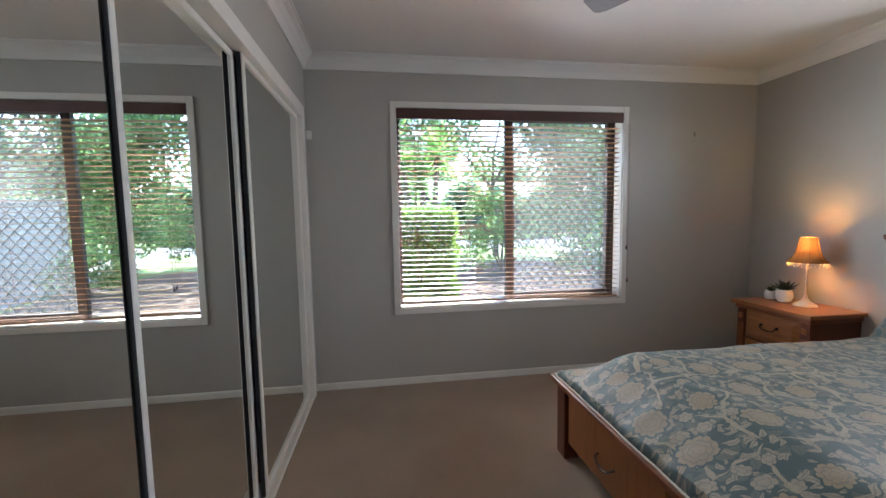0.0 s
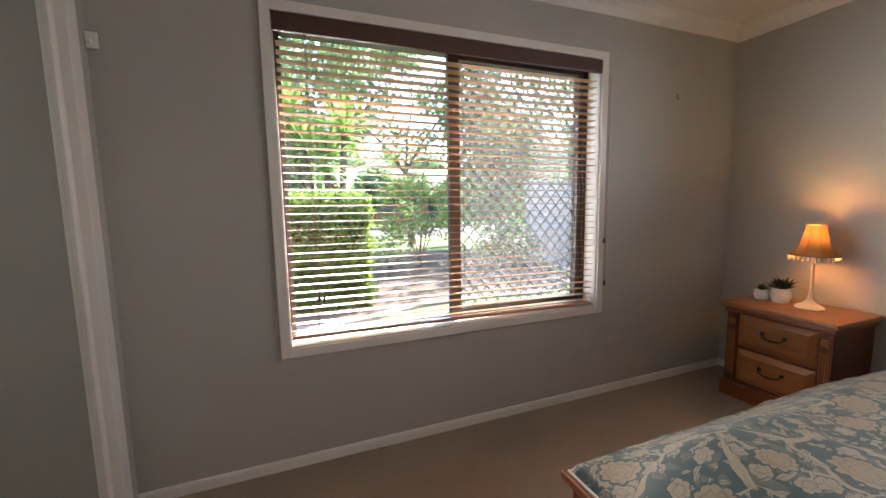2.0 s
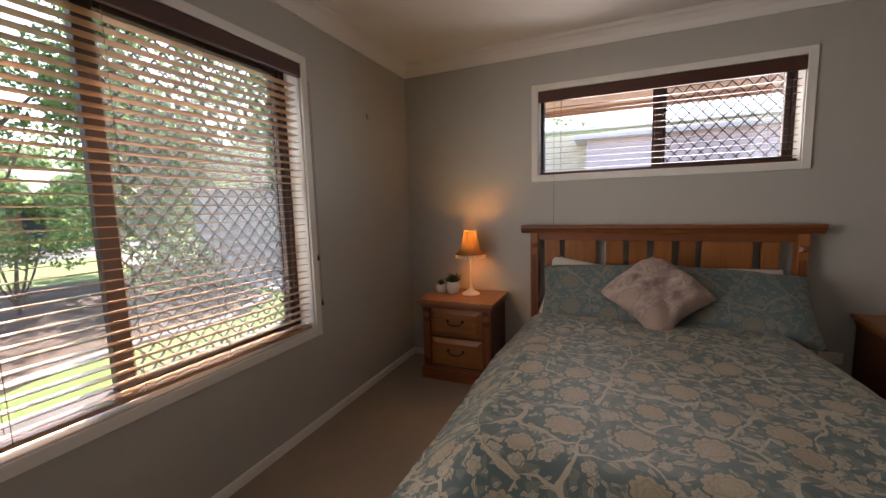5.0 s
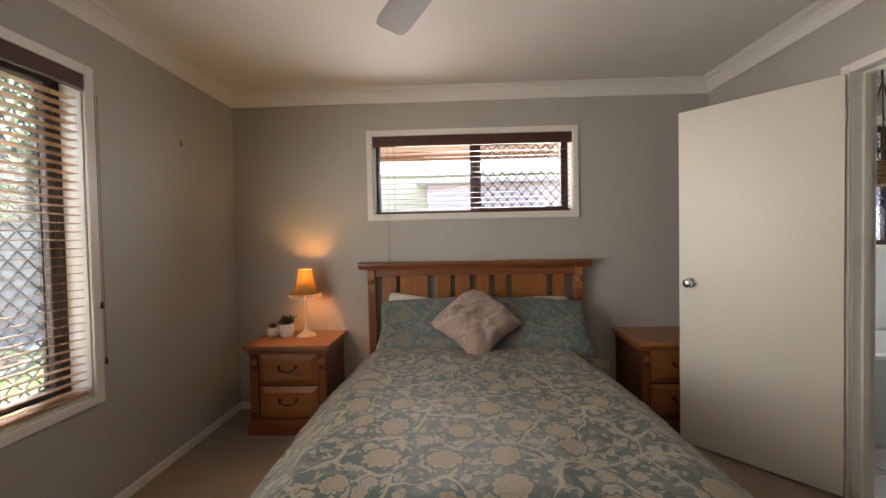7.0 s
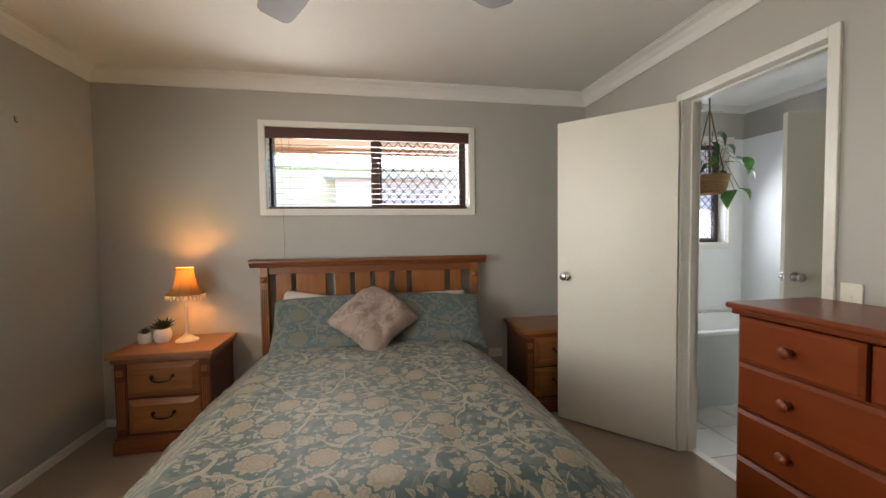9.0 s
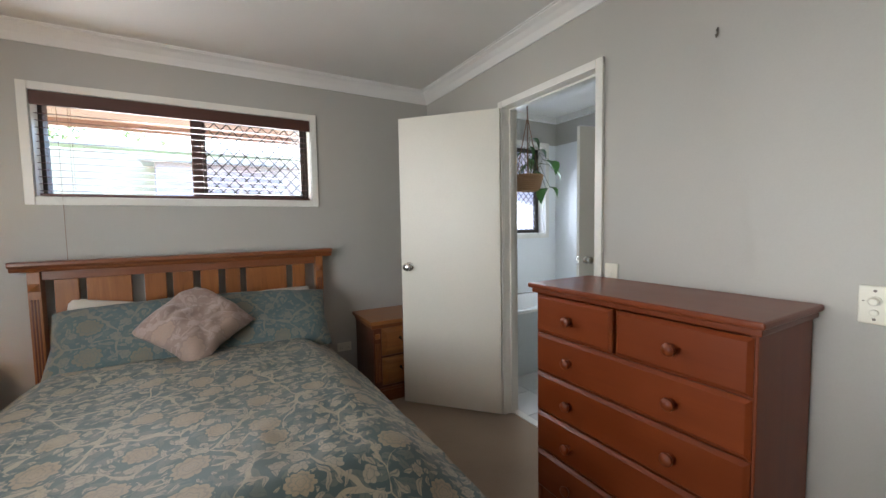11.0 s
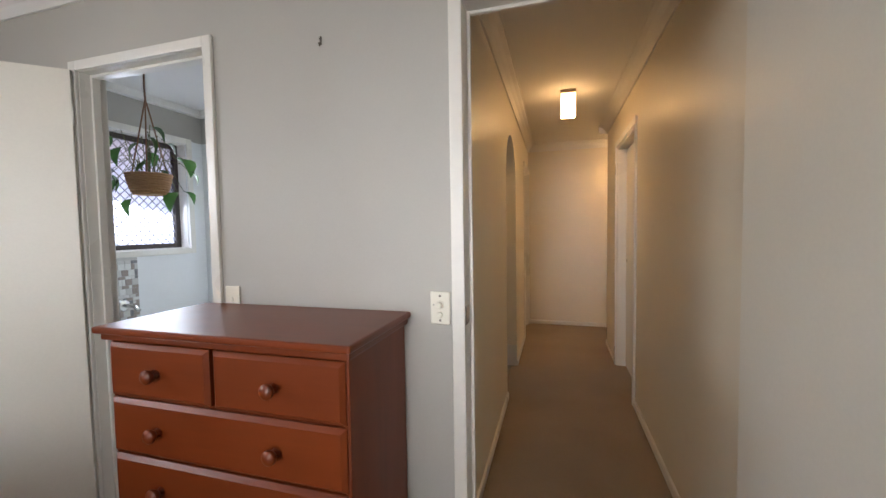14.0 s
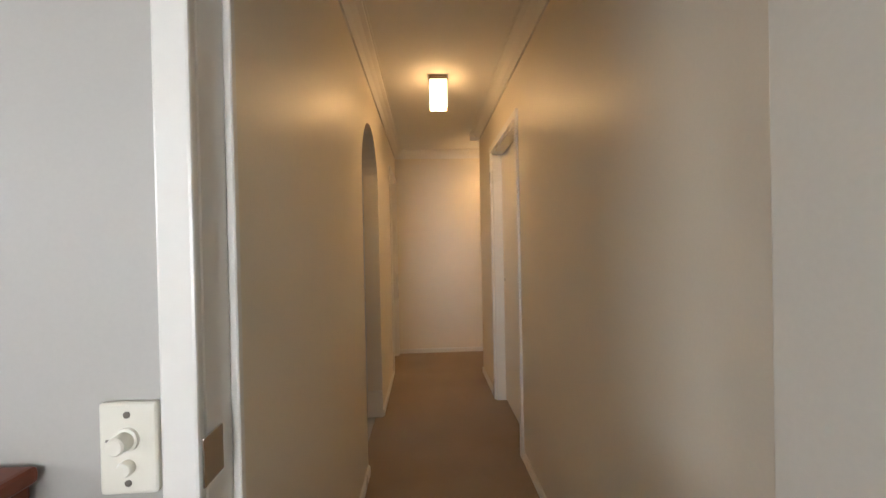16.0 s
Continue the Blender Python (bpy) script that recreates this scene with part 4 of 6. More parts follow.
# ---- bedside tables ----
def nightstand(at, label):
    """Local x points to the wall, y along it; the front is at x = 0."""
    t = thing("nightstand", at, label, "bedside table", "bedside tables")
    w, d, h = 0.53, 0.40, 0.615
    top = B()
    box(top, (-0.045, -0.029, h - 0.028), (d + 0.005, w + 0.029, h), 0.007, 3)
    part("top", top, PINE_GOLD, t)
    mo = B()
    box(mo, (-0.022, -0.012, h - 0.062), (d, w + 0.012, h - 0.0285), 0.009, 3)
    part("top_moulding", mo, PINE_Y, t)
    for y0 in (0, w - 0.018):
        part("side_panel", box(B(), (0.012, y0, 0.10), (d, y0 + 0.018, h - 0.0625), 0.002, 1), PINE_DARK, t)
    part("back_panel", box(B(), (d - 0.012, 0.0185, 0.10), (d - 0.002, w - 0.0185, h - 0.0625)), PINE_DARK, t)
    for y0 in (0.0, w - 0.062):
        p = part("pilaster", box(B(), (-0.006, y0, 0.10), (0.0118, y0 + 0.062, h - 0.0625), 0.003), PINE_DARK, t)
        for k in range(4):
            part("flute", box(B(), (-0.0085, y0 + 0.011 + k * 0.011, 0.15), (-0.0055, y0 + 0.017 + k * 0.011, 0.44), 0.001, 1), PINE, p)
        part("rosette", box(B(), (-0.014, y0 + 0.011, 0.475), (-0.0062, y0 + 0.051, 0.515), 0.006, 1), PINE, p)
    for z in (0.325, 0.10):
        part("rail", box(B(), (0.0, 0.0625, z - 0.0), (0.03, w - 0.0625, z + 0.012), 0.001, 1), PINE_DARK, t)
    for z0, z1 in ((0.115, 0.323), (0.340, 0.548)):
        dr = B()
        y0, y1 = 0.066, w - 0.066
        box(dr, (0.0, y0, z0), (0.018, y1, z1), 0.002, 1)
        vs = [dr.verts.new(c) for c in ((0, y0 + 0.004, z0 + 0.004), (0, y1 - 0.004, z0 + 0.004), (0, y1 - 0.004, z1 - 0.004), (0, y0 + 0.004, z1 - 0.004), (-0.016, y0 + 0.036, z0 + 0.034), (-0.016, y1 - 0.036, z0 + 0.034), (-0.016, y1 - 0.036, z1 - 0.034), (-0.016, y0 + 0.036, z1 - 0.034))]
        for f in ((0, 1, 5, 4), (1, 2, 6, 5), (2, 3, 7, 6), (3, 0, 4, 7), (4, 5, 6, 7)):
            dr.faces.new([vs[i] for i in f])
        drawer = part("drawer", dr, PINE_GOLD, t, "raised and fielded pine drawer front")
        zc, yc = (z0 + z1) / 2 + 0.006, w / 2
        pts = [(-0.016, yc - 0.058, zc + 0.014), (-0.030, yc - 0.058, zc + 0.013), (-0.036, yc - 0.050, zc - 0.004), (-0.038, yc - 0.028, zc - 0.013), (-0.038, yc, zc - 0.015), (-0.038, yc + 0.028, zc - 0.013), (-0.036, yc + 0.050, zc - 0.004), (-0.030, yc + 0.058, zc + 0.013), (-0.016, yc + 0.058, zc + 0.014)]
        hd = tube(B(), pts, [0.006, 0.005, 0.004, 0.0045, 0.006, 0.0045, 0.004, 0.005, 0.006], 8)
        for s in (-1, 1):
            lathe(hd, [(0.011, -0.0195), (0.011, -0.016), (0.006, -0.0155)], 12, (0, yc + s * 0.058, zc + 0.014), 0)
        part("drawer_pull", hd, IRON, drawer, "black iron swan-neck pull", True)
    base = B()
    box(base, (-0.026, -0.014, 0.0), (d, w + 0.014, 0.082), 0.004, 2)
    box(base, (-0.016, -0.007, 0.0822), (d, w + 0.007, 0.0995), 0.006, 2)
    part("plinth", base, PINE_Y, t)
    return t


ns = nightstand((2.545, 2.265, 0), "honey-stained pine bedside table with two drawers")
ns2 = copy_thing(ns, pose(2.545, -0.355, 0))
tagged(ns2, "honey-stained pine bedside table behind the open door")


# ---- bedside lamp ----
LAMPWHITE = plain("distressed_white_metal", (0.72, 0.66, 0.55), 0.5, vary=0.12, grain=45, relief=0.15)


def lampshade_mat():
    """Thin linen that lets the bulb's light through."""
    m, nt, b = nodes_of("translucent_lampshade")
    out = nt.nodes["Material Output"]
    v = coords(nt, (1, 1, 0.25))
    w = grain_noise(nt, v, 320, 2)
    col = ramp(nt, w, [(0.3, (0.44, 0.20, 0.060)), (0.7, (0.56, 0.28, 0.10))])
    tr, df, mx = nt.nodes.new("ShaderNodeBsdfTranslucent"), nt.nodes.new("ShaderNodeBsdfDiffuse"), nt.nodes.new("ShaderNodeMixShader")
    nt.links.new(col, tr.inputs[0])
    nt.links.new(col, df.inputs[0])
    mx.inputs[0].default_value = 0.04
    for a, c in ((df.outputs[0], mx.inputs[1]), (tr.outputs[0], mx.inputs[2]), (mx.outputs[0], out.inputs[0])):
        nt.links.new(a, c)
    return m


LINENSHADE = lampshade_mat()


def bedside_lamp(at):
    t = thing("table_lamp", at, "lit bedside lamp with beaded fabric shade and white stand", "lamp")
    part("base", lathe(B(), [(0.068, 0), (0.069, 0.006), (0.062, 0.014), (0.040, 0.026), (0.022, 0.042), (0.013, 0.062), (0.009, 0.085), (0.007, 0.10)], 28), LAMPWHITE, t, "", True)
    part("stem", lathe(B(), [(0.007, 0.1005), (0.006, 0.18), (0.0075, 0.24), (0.006, 0.262), (0.013, 0.268), (0.014, 0.278), (0.009, 0.288), (0.011, 0.31), (0.011, 0.395)], 16), LAMPWHITE, t, "", True)
    part("bulb", lathe(B(), [(0.008, 0.3955), (0.010, 0.412), (0.018, 0.430), (0.021, 0.446), (0.015, 0.466), (0.004, 0.474)], 16), glowing("lit_bulb", (1.0, 0.56, 0.15), BULB_GLOW), t, "", True)
    n, rows = 40, 16
    sh = B()
    rings = []
    for i in range(rows + 1):
        f = i / rows
        r = 0.047 + 0.030 * f + 0.034 * f ** 6
        rings.append([sh.verts.new((r * (1 + 0.02 * cos(8 * 2 * pi * k / n)) * cos(2 * pi * k / n), r * (1 + 0.02 * cos(8 * 2 * pi * k / n)) * sin(2 * pi * k / n), 0.490 - 0.172 * f)) for k in range(n)])
    for a, b_ in zip(rings, rings[1:]):
        for k in range(n):
            sh.faces.new((a[k], a[(k + 1) % n], b_[(k + 1) % n], b_[k]))
    shade_ob = part("shade", sh, LINENSHADE, t, "flared amber fabric shade", True)
    trim = B()
    for r, z in ((0.0495, 0.490), (0.1125, 0.318)):
        tube(trim, [(r * cos(2 * pi * k / 32), r * sin(2 * pi * k / 32), z) for k in range(33)], 0.0028, 6)
    for k in range(8):
        a = 2 * pi * k / 8
        tube(trim, [((0.0482 + 0.030 * f + 0.034 * f ** 6) * cos(a) * 1.02, (0.0482 + 0.030 * f + 0.034 * f ** 6) * sin(a) * 1.02, 0.490 - 0.172 * f) for f in (0, 0.4, 0.7, 0.82, 0.9, 0.96, 1)], 0.0014, 5)
    for a in (0.5, 2.6, 4.7):
        tube(trim, [(0.05 * cos(a), 0.05 * sin(a), 0.488), (0.012 * cos(a), 0.012 * sin(a), 0.430)], 0.0014, 5)
    part("shade_trim", trim, plain("brown_braid", (0.26, 0.15, 0.07), 0.8, vary=0.2), shade_ob)
    for k in range(30):
        a = 2 * pi * k / 30
        bd = B()
        r, dz = 0.112, 0.006 * (k % 2)
        lathe(bd, [(0.001, 0.316), (0.0014, 0.309 - dz), (0.0062, 0.302 - dz), (0.0064, 0.296 - dz), (0.001, 0.288 - dz)], 6, (r * cos(a), r * sin(a), 0))
        part("bead", bd, BEAD_SOLID, shade_ob)
    return t


BEAD_SOLID = plain("amber_bead", (0.80, 0.68, 0.48), 0.15, vary=0.1, relief=0)
bedside_lamp((2.77, 2.487, 0.6155))

# ---- potted succulents ----
CERAMIC = plain("matt_white_ceramic", (0.80, 0.78, 0.74), 0.5, vary=0.04, grain=60, relief=0.25, depth=0.002)
SUCC = leafy("succulent_leaf", (0.035, 0.055, 0.03), (0.07, 0.09, 0.055))


def succulent(at, r, h, leaf_len, count, label, seed):
    t = thing("potted_succulent", at, label, "plant pot", "succulents on the bedside table")
    part("pot", lathe(B(), [(r * 0.66, 0), (r * 0.86, h * 0.12), (r, h * 0.45), (r * 0.96, h * 0.75), (r * 0.80, h), (r * 0.70, h), (r * 0.70, h * 0.9), (0.001, h * 0.88)], 28), CERAMIC, t, "white faceted ceramic pot", True)
    rnd = random.Random(seed)
    bm = B()
    for k in range(count):
        a, tilt = k * 2.399, 0.25 + 0.95 * (k / count)
        ll = leaf_len * rnd.uniform(0.75, 1.1)
        d = Vector((cos(a) * sin(tilt), sin(a) * sin(tilt), cos(tilt)))
        s = Vector((-sin(a), cos(a), 0))
        up = d.cross(s)
        base = Vector((0, 0, h * 0.88))
        ring = []
        for f, wd in ((0, 0.10), (0.35, 0.16), (0.7, 0.10), (1, 0.0)):
            c = base + d * ll * f + Vector((0, 0, -0.10 * ll * f * f))
            ring.append([bm.verts.new(c + s * wd * ll * q + up * wd * ll * 0.35 * e) for q, e in ((-1, 0), (0, -1), (1, 0), (0, 1))])
        for p, q in zip(ring, ring[1:]):
            for i in range(4):
                bm.faces.new((p[i], p[(i + 1) % 4], q[(i + 1) % 4], q[i]))
    part("leaves", bm, SUCC, t, "dark green pointed rosette")
    return t


succulent((2.765, 2.632, 0.6155), 0.052, 0.092, 0.105, 28, "spiky succulent in a white ceramic pot", 1)
succulent((2.765, 2.737, 0.6155), 0.042, 0.066, 0.055, 22, "small succulent in a white ceramic pot", 2)


# ---- chest of drawers ----
def tallboy():
    """Front faces +y; local origin at the back left foot on the wall."""
    t = thing("chest_of_drawers", (0.335, YS + 0.005, 0), "cherry-stained chest of drawers with round wooden knobs", "chest of drawers")
    w, d, h = 0.845, 0.385, 1.037
    part("top", box(B(), (-0.026, 0.0, h - 0.022), (w + 0.026, d + 0.040, h), 0.009, 3), CHERRY, t)
    part("top_moulding", box(B(), (-0.014, 0.0, h - 0.045), (w + 0.014, d + 0.022, h - 0.0225), 0.006, 2), CHERRY, t)
    for x0 in (0, w - 0.020):
        part("side_panel", box(B(), (x0, 0.002, 0.0), (x0 + 0.020, d, h - 0.0455), 0.002, 1), CHERRY_SIDE, t)
    part("back_panel", box(B(), (0.0205, 0.002, 0.05), (w - 0.0205, 0.010, h - 0.0455)), CHERRY_SIDE, t)
    part("plinth", box(B(), (0.0205, d - 0.04, 0.0), (w - 0.0205, d - 0.006, 0.075), 0.002, 1), CHERRY_SIDE, t)
    rows = [(0.816, 0.984), (0.634, 0.808), (0.450, 0.626), (0.266, 0.442), (0.082, 0.258)]
    for z0, z1 in rows:
        part("dust_rail", box(B(), (0.0205, 0.02, z0 - 0.007), (w - 0.0205, d - 0.003, z0 - 0.001)), CHERRY_SIDE, t)
    fronts = [(0.008, 0.434, *rows[0]), (0.448, w - 0.006, *rows[0])] + [(0.008, w - 0.006, *r) for r in rows[1:]]
    ko = [(0.013, 0), (0.010, 0.006), (0.009, 0.010), (0.017, 0.018), (0.0215, 0.026), (0.021, 0.033), (0.014, 0.039), (0.004, 0.041)]
    for i, (x0, x1, z0, z1) in enumerate(fronts):
        dr = B()
        box(dr, (x0, d - 0.012, z0), (x1, d + 0.006, z1), 0.001, 1)
        e = 0.013
        vs = [dr.verts.new(c) for c in ((x0, d + 0.0062, z0), (x1, d + 0.0062, z0), (x1, d + 0.0062, z1), (x0, d + 0.0062, z1), (x0 + e, d + 0.016, z0 + e), (x1 - e, d + 0.016, z0 + e), (x1 - e, d + 0.016, z1 - e), (x0 + e, d + 0.016, z1 - e))]
        for f in ((0, 1, 5, 4), (1, 2, 6, 5), (2, 3, 7, 6), (3, 0, 4, 7), (4, 5, 6, 7)):
            dr.faces.new([vs[k] for k in f])
        drawer = part("drawer", dr, CHERRY, t, "bevelled cherry-stained drawer front")
        for kx in ((x0 + x1) / 2,) if i < 2 else (0.221, 0.645):
            part("drawer_knob", lathe(B(), [(r, d + 0.016 + q) for r, q in ko], 20, (kx, 0, (z0 + z1) / 2), 1), CHERRY, drawer, "turned wooden knob", True)
    return t


tallboy()


# ---- ceiling fan ----
FANBLADE = plain("grey_fan_blade", (0.30, 0.31, 0.33), 0.45, vary=0.08, grain=40, relief=0.05)


def ceiling_fan(at):
    t = thing("ceiling_fan", at, "white ceiling fan with four grey blades above the bed", "ceiling fan")
    part("canopy", lathe(B(), [(0.07, -0.002), (0.07, -0.02), (0.05, -0.045), (0.018, -0.055)], 28), TRIM, t, "", True)
    part("rod", lathe(B(), [(0.012, -0.055), (0.012, -0.12)], 12), TRIM, t)
    part("motor", lathe(B(), [(0.03, -0.115), (0.09, -0.125), (0.11, -0.145), (0.11, -0.195), (0.085, -0.22), (0.03, -0.23)], 32), TRIM, t, "", True)
    for k in range(4):
        a = 31 + 90 * k
        bl = B()
        n = 12
        edge = [(0.16, 0.045), (0.30, 0.058), (0.50, 0.068), (0.64, 0.070), (0.675, 0.062), (0.69, 0.045)]
        loop = [(x, y) for x, y in edge] + [(x, -y) for x, y in reversed(edge)]
        top = [bl.verts.new((x, y, 0.003 + y * 0.18)) for x, y in loop]
        bot = [bl.verts.new((x, y, -0.003 + y * 0.18)) for x, y in loop]
        bl.faces.new(top)
        bl.faces.new(bot)
        for i in range(len(loop)):
            bl.faces.new((top[i], top[(i + 1) % len(loop)], bot[(i + 1) % len(loop)], bot[i]))
        b_ = part("blade", bl, FANBLADE, t, "grey blade")
        b_.matrix_basis = pose(0, 0, -0.205, 0, 0, a)
        arm = part("blade_arm", box(B(), (0.085, -0.02, -0.004), (0.20, 0.02, 0.0), 0.002, 1), TRIM, b_)
    return t


ceiling_fan((1.12, 1.30, CEIL))


# ---- wall plates, hooks, cords ----
PLATE = plain("ivory_plastic_plate", (0.78, 0.75, 0.64), 0.35, vary=0.03, grain=30, relief=0.03)
SCREW = plain("dull_screw_head", (0.20, 0.18, 0.15), 0.5, 0.6, vary=0.2, relief=0)


def wall_switch():
    t = thing("fan_switch", (0.2015, YS, 1.053), "ivory wall plate with fan dial and light button", "switch")
    part("plate", box(B(), (-0.035, 0.0, -0.057), (0.035, 0.011, 0.057), 0.006, 3), PLATE, t)
    part("dial", lathe(B(), [(0.015, 0.0105), (0.0145, 0.015), (0.0115, 0.016), (0.011, 0.031), (0.009, 0.033), (0.001, 0.033)], 24, (-0.0, 0, 0.012), 1), PLATE, t, "round fan speed dial", True)
    part("pointer", box(B(), (0.021, 0.0105, 0.009), (0.026, 0.0118, 0.012), 0.0006, 1), SCREW, t)
    part("button", lathe(B(), [(0.0095, 0.0105), (0.0095, 0.018), (0.008, 0.020), (0.001, 0.020)], 20, (0, 0, -0.022), 1), PLATE, t, "round push button", True)
    for z in (0.042, -0.042):
        part("screw", lathe(B(), [(0.0042, 0.0105), (0.0042, 0.0118), (0.001, 0.012)], 12, (0, 0, z), 1), SCREW, t)
    return t


wall_switch()


def light_switch():
    t = thing("light_switch", (1.0775, YS, 1.072), "white rocker switch plate beside the bathroom door", "switch")
    part("plate", box(B(), (-0.035, 0, -0.057), (0.035, 0.008, 0.035), 0.004, 2), PLATE, t)
    part("rocker", box(B(), (-0.006, 0.0078, -0.028), (0.006, 0.012, -0.010), 0.0015, 1), PLATE, t)
    return t


light_switch()


def wall_hook(at, out, label):
    t = thing("picture_hook", at, label, "hook")
    o = Vector(out)
    part("nail", tube(B(), [Vector((0, 0, 0.006)), o * 0.012 + Vector((0, 0, 0.012))], 0.0022, 6), SCREW, t)
    part("hook", tube(B(), [o * 0.002 + Vector((0, 0, 0.022)), o * 0.003 + Vector((0, 0, -0.006)), o * 0.010 + Vector((0, 0, -0.014)), o * 0.015 + Vector((0, 0, -0.004))], 0.0032, 6), SCREW, t)
    return t


wall_hook((2.366, YN, 1.94), (0, -1, 0), "small bent metal picture hook on a bare wall")
wall_hook((0.639, YS, 2.003), (0, 1, 0), "small bent metal picture hook on a bare wall")
tagged(mesh_object("wall_bracket", box(box(B(), (-0.738, YN - 0.012, 1.87), (-0.700, YN, 1.93), 0.003), (-0.73, YN - 0.03, 1.885), (-0.715, YN - 0.0125, 1.90), 0.002), TRIM), "small white bracket beside the wardrobe frame", "bracket")


def blind_cord(name, top, length, tassels, out, label):
    t = thing(name, top, label, "cord")
    o = Vector(out)
    for k, (dx, ln) in enumerate(tassels):
        part("cord", tube(B(), [o * 0.012 + Vector((dx[0], dx[1], 0)), o * 0.010 + Vector((dx[0], dx[1], -ln * length))], 0.0014, 5), CORD, t)
        tz = B()
        lathe(tz, [(0.002, 0), (0.005, -0.006), (0.008, -0.028), (0.006, -0.034), (0.001, -0.035)], 12, tuple(o * 0.010 + Vector((dx[0], dx[1], -ln * length))))
        part("tassel", tz, PELMET, t, "turned wooden tassel", True)
    return t


blind_cord("blind_cord", (1.755, YN - 0.020, 2.02), 1.0, (((0.0, 0), 0.98), ((0.012, 0), 1.25)), (0, -1, 0), "blind pull cord with wooden tassels by the large window")
blind_cord("blind_cord", (0.045, YN - 0.004, 2.02), 1.0, (((0.0, 0), 1.17), ((0.022, 0), 1.18)), (0, -1, 0), "blind tilt cords with wooden tassels before the slats")
blind_cord("blind_cord", (XE - 0.004, 1.889, 2.02), 1.0, (((0, 0.0), 0.90),), (-1, 0, 0), "blind pull cord hanging behind the headboard")


def power_outlet(at):
    t = thing("power_outlet", at, "white double power outlet low on the wall", "power outlet")
    part("plate", box(B(), (-0.009, -0.057, -0.035), (0.0, 0.057, 0.035), 0.004, 2), PLATE, t)
    for y in (-0.028, 0.028):
        part("switch_rocker", box(B(), (-0.012, y - 0.006, 0.008), (-0.0088, y + 0.006, 0.024), 0.001, 1), PLATE, t)
        sl = B()
        for dy in (-0.007, 0.007):
            box(sl, (-0.0096, y + dy - 0.0012, -0.012), (-0.0088, y + dy + 0.0012, -0.002))
        part("socket_slots", sl, SCREW, t)
    return t


power_outlet((XE, 0.277, 0.335))


# ---- bathroom things ----
def clear_window_bath():
    """Single fixed bronze window with mesh, deep in the wall; own x runs towards -y."""
    w, h = BW[1] - BW[0] - 0.004, BW[3] - BW[2] - 0.004
    t = thing("window_3", (BX + 0.085, BW[1] - 0.002, BW[2] + 0.002), "black framed bathroom window with diamond security mesh", "window", turn=-90)
    tagged(t, kind="structure")
    f = 0.042
    bm = B()
    box(bm, (0, 0, 0), (f, 0.05, h), 0.003, 1)
    box(bm, (w - f, 0, 0), (w, 0.05, h), 0.003, 1)
    box(bm, (f, 0, 0), (w - f, 0.05, f), 0.003, 1)
    box(bm, (f, 0, h - f), (w - f, 0.05, h), 0.003, 1)
    part("window_frame", bm, BRONZE, t)
    g = part("pane", box(B(), (f, 0.036, f), (w - f, 0.040, h - f)), FROST, t, "obscure glass")
    g.visible_shadow = False
    gm = part("security_grille", grille(w - 2 * f, h - 2 * f, 0.072, 0.072, 0.0046), GREYMESH, t, "dark diamond security mesh")
    gm.location = (f, 0.020, f)
    return t


def frosted():
    m, nt, b = nodes_of("obscure_glass")
    out = nt.nodes["Material Output"]
    v = coords(nt)
    col = ramp(nt, grain_noise(nt, v, 90, 3), [(0.3, (0.56, 0.57, 0.63)), (0.7, (0.70, 0.70, 0.76))])
    tl, tp, mx = (nt.nodes.new("ShaderNode" + k) for k in ("BsdfTranslucent", "BsdfTransparent", "MixShader"))
    nt.links.new(col, tl.inputs[0])
    mx.inputs[0].default_value = 0.0
    for a, c in ((tl.outputs[0], mx.inputs[1]), (tp.outputs[0], mx.inputs[2]), (mx.outputs[0], out.inputs[0])):
        nt.links.new(a, c)
    return m


FROST = frosted()
clear_window_bath()
reveal("trim_reveal_bath", "x", BX + 0.001, BX + 0.16, *BW)
ENAMEL = plain("white_enamel", (0.82, 0.82, 0.80), 0.15, vary=0.02, relief=0)
TUBPANEL = plain("grey_bath_hob_tile", (0.50, 0.53, 0.53), 0.3, vary=0.05, grain=30, relief=0.05)


def bathtub():
    t = thing("bathtub", (2.36, BYS + 0.008, 0), "white bathtub set in a grey tiled hob", "bathtub")
    w, ln = BX - 0.009 - 2.36, BYN - BYS - 0.009
    part("hob_front", box(B(), (-0.006, 0.0, 0), (0.02, ln, 0.535), 0.002, 1), TUBPANEL, t, "grey tiled hob front")
    bm = B()
    nx, ny = 26, 40
    g = []
    for i in range(nx + 1):
        row = []
        for j in range(ny + 1):
            x, y = w * i / nx, ln * j / ny
            e = min(x - 0.06, w - 0.05 - x, (y - 0.10) * 0.7, (ln - 0.10 - y) * 0.7)
            row.append(bm.verts.new((x - 0.012, y, 0.565 - 0.40 * soft(0.0, 0.16, e))))
        g.append(row)
    for i in range(nx):
        for j in range(ny):
            bm.faces.new((g[i][j], g[i + 1][j], g[i + 1][j + 1], g[i][j + 1]))
    tub = part("tub", bm, ENAMEL, t, "", True)
    part("rim", box(B(), (-0.016, 0, 0.5355), (0.045, ln, 0.566), 0.008, 3), ENAMEL, t, "", True)
    return t


bathtub()


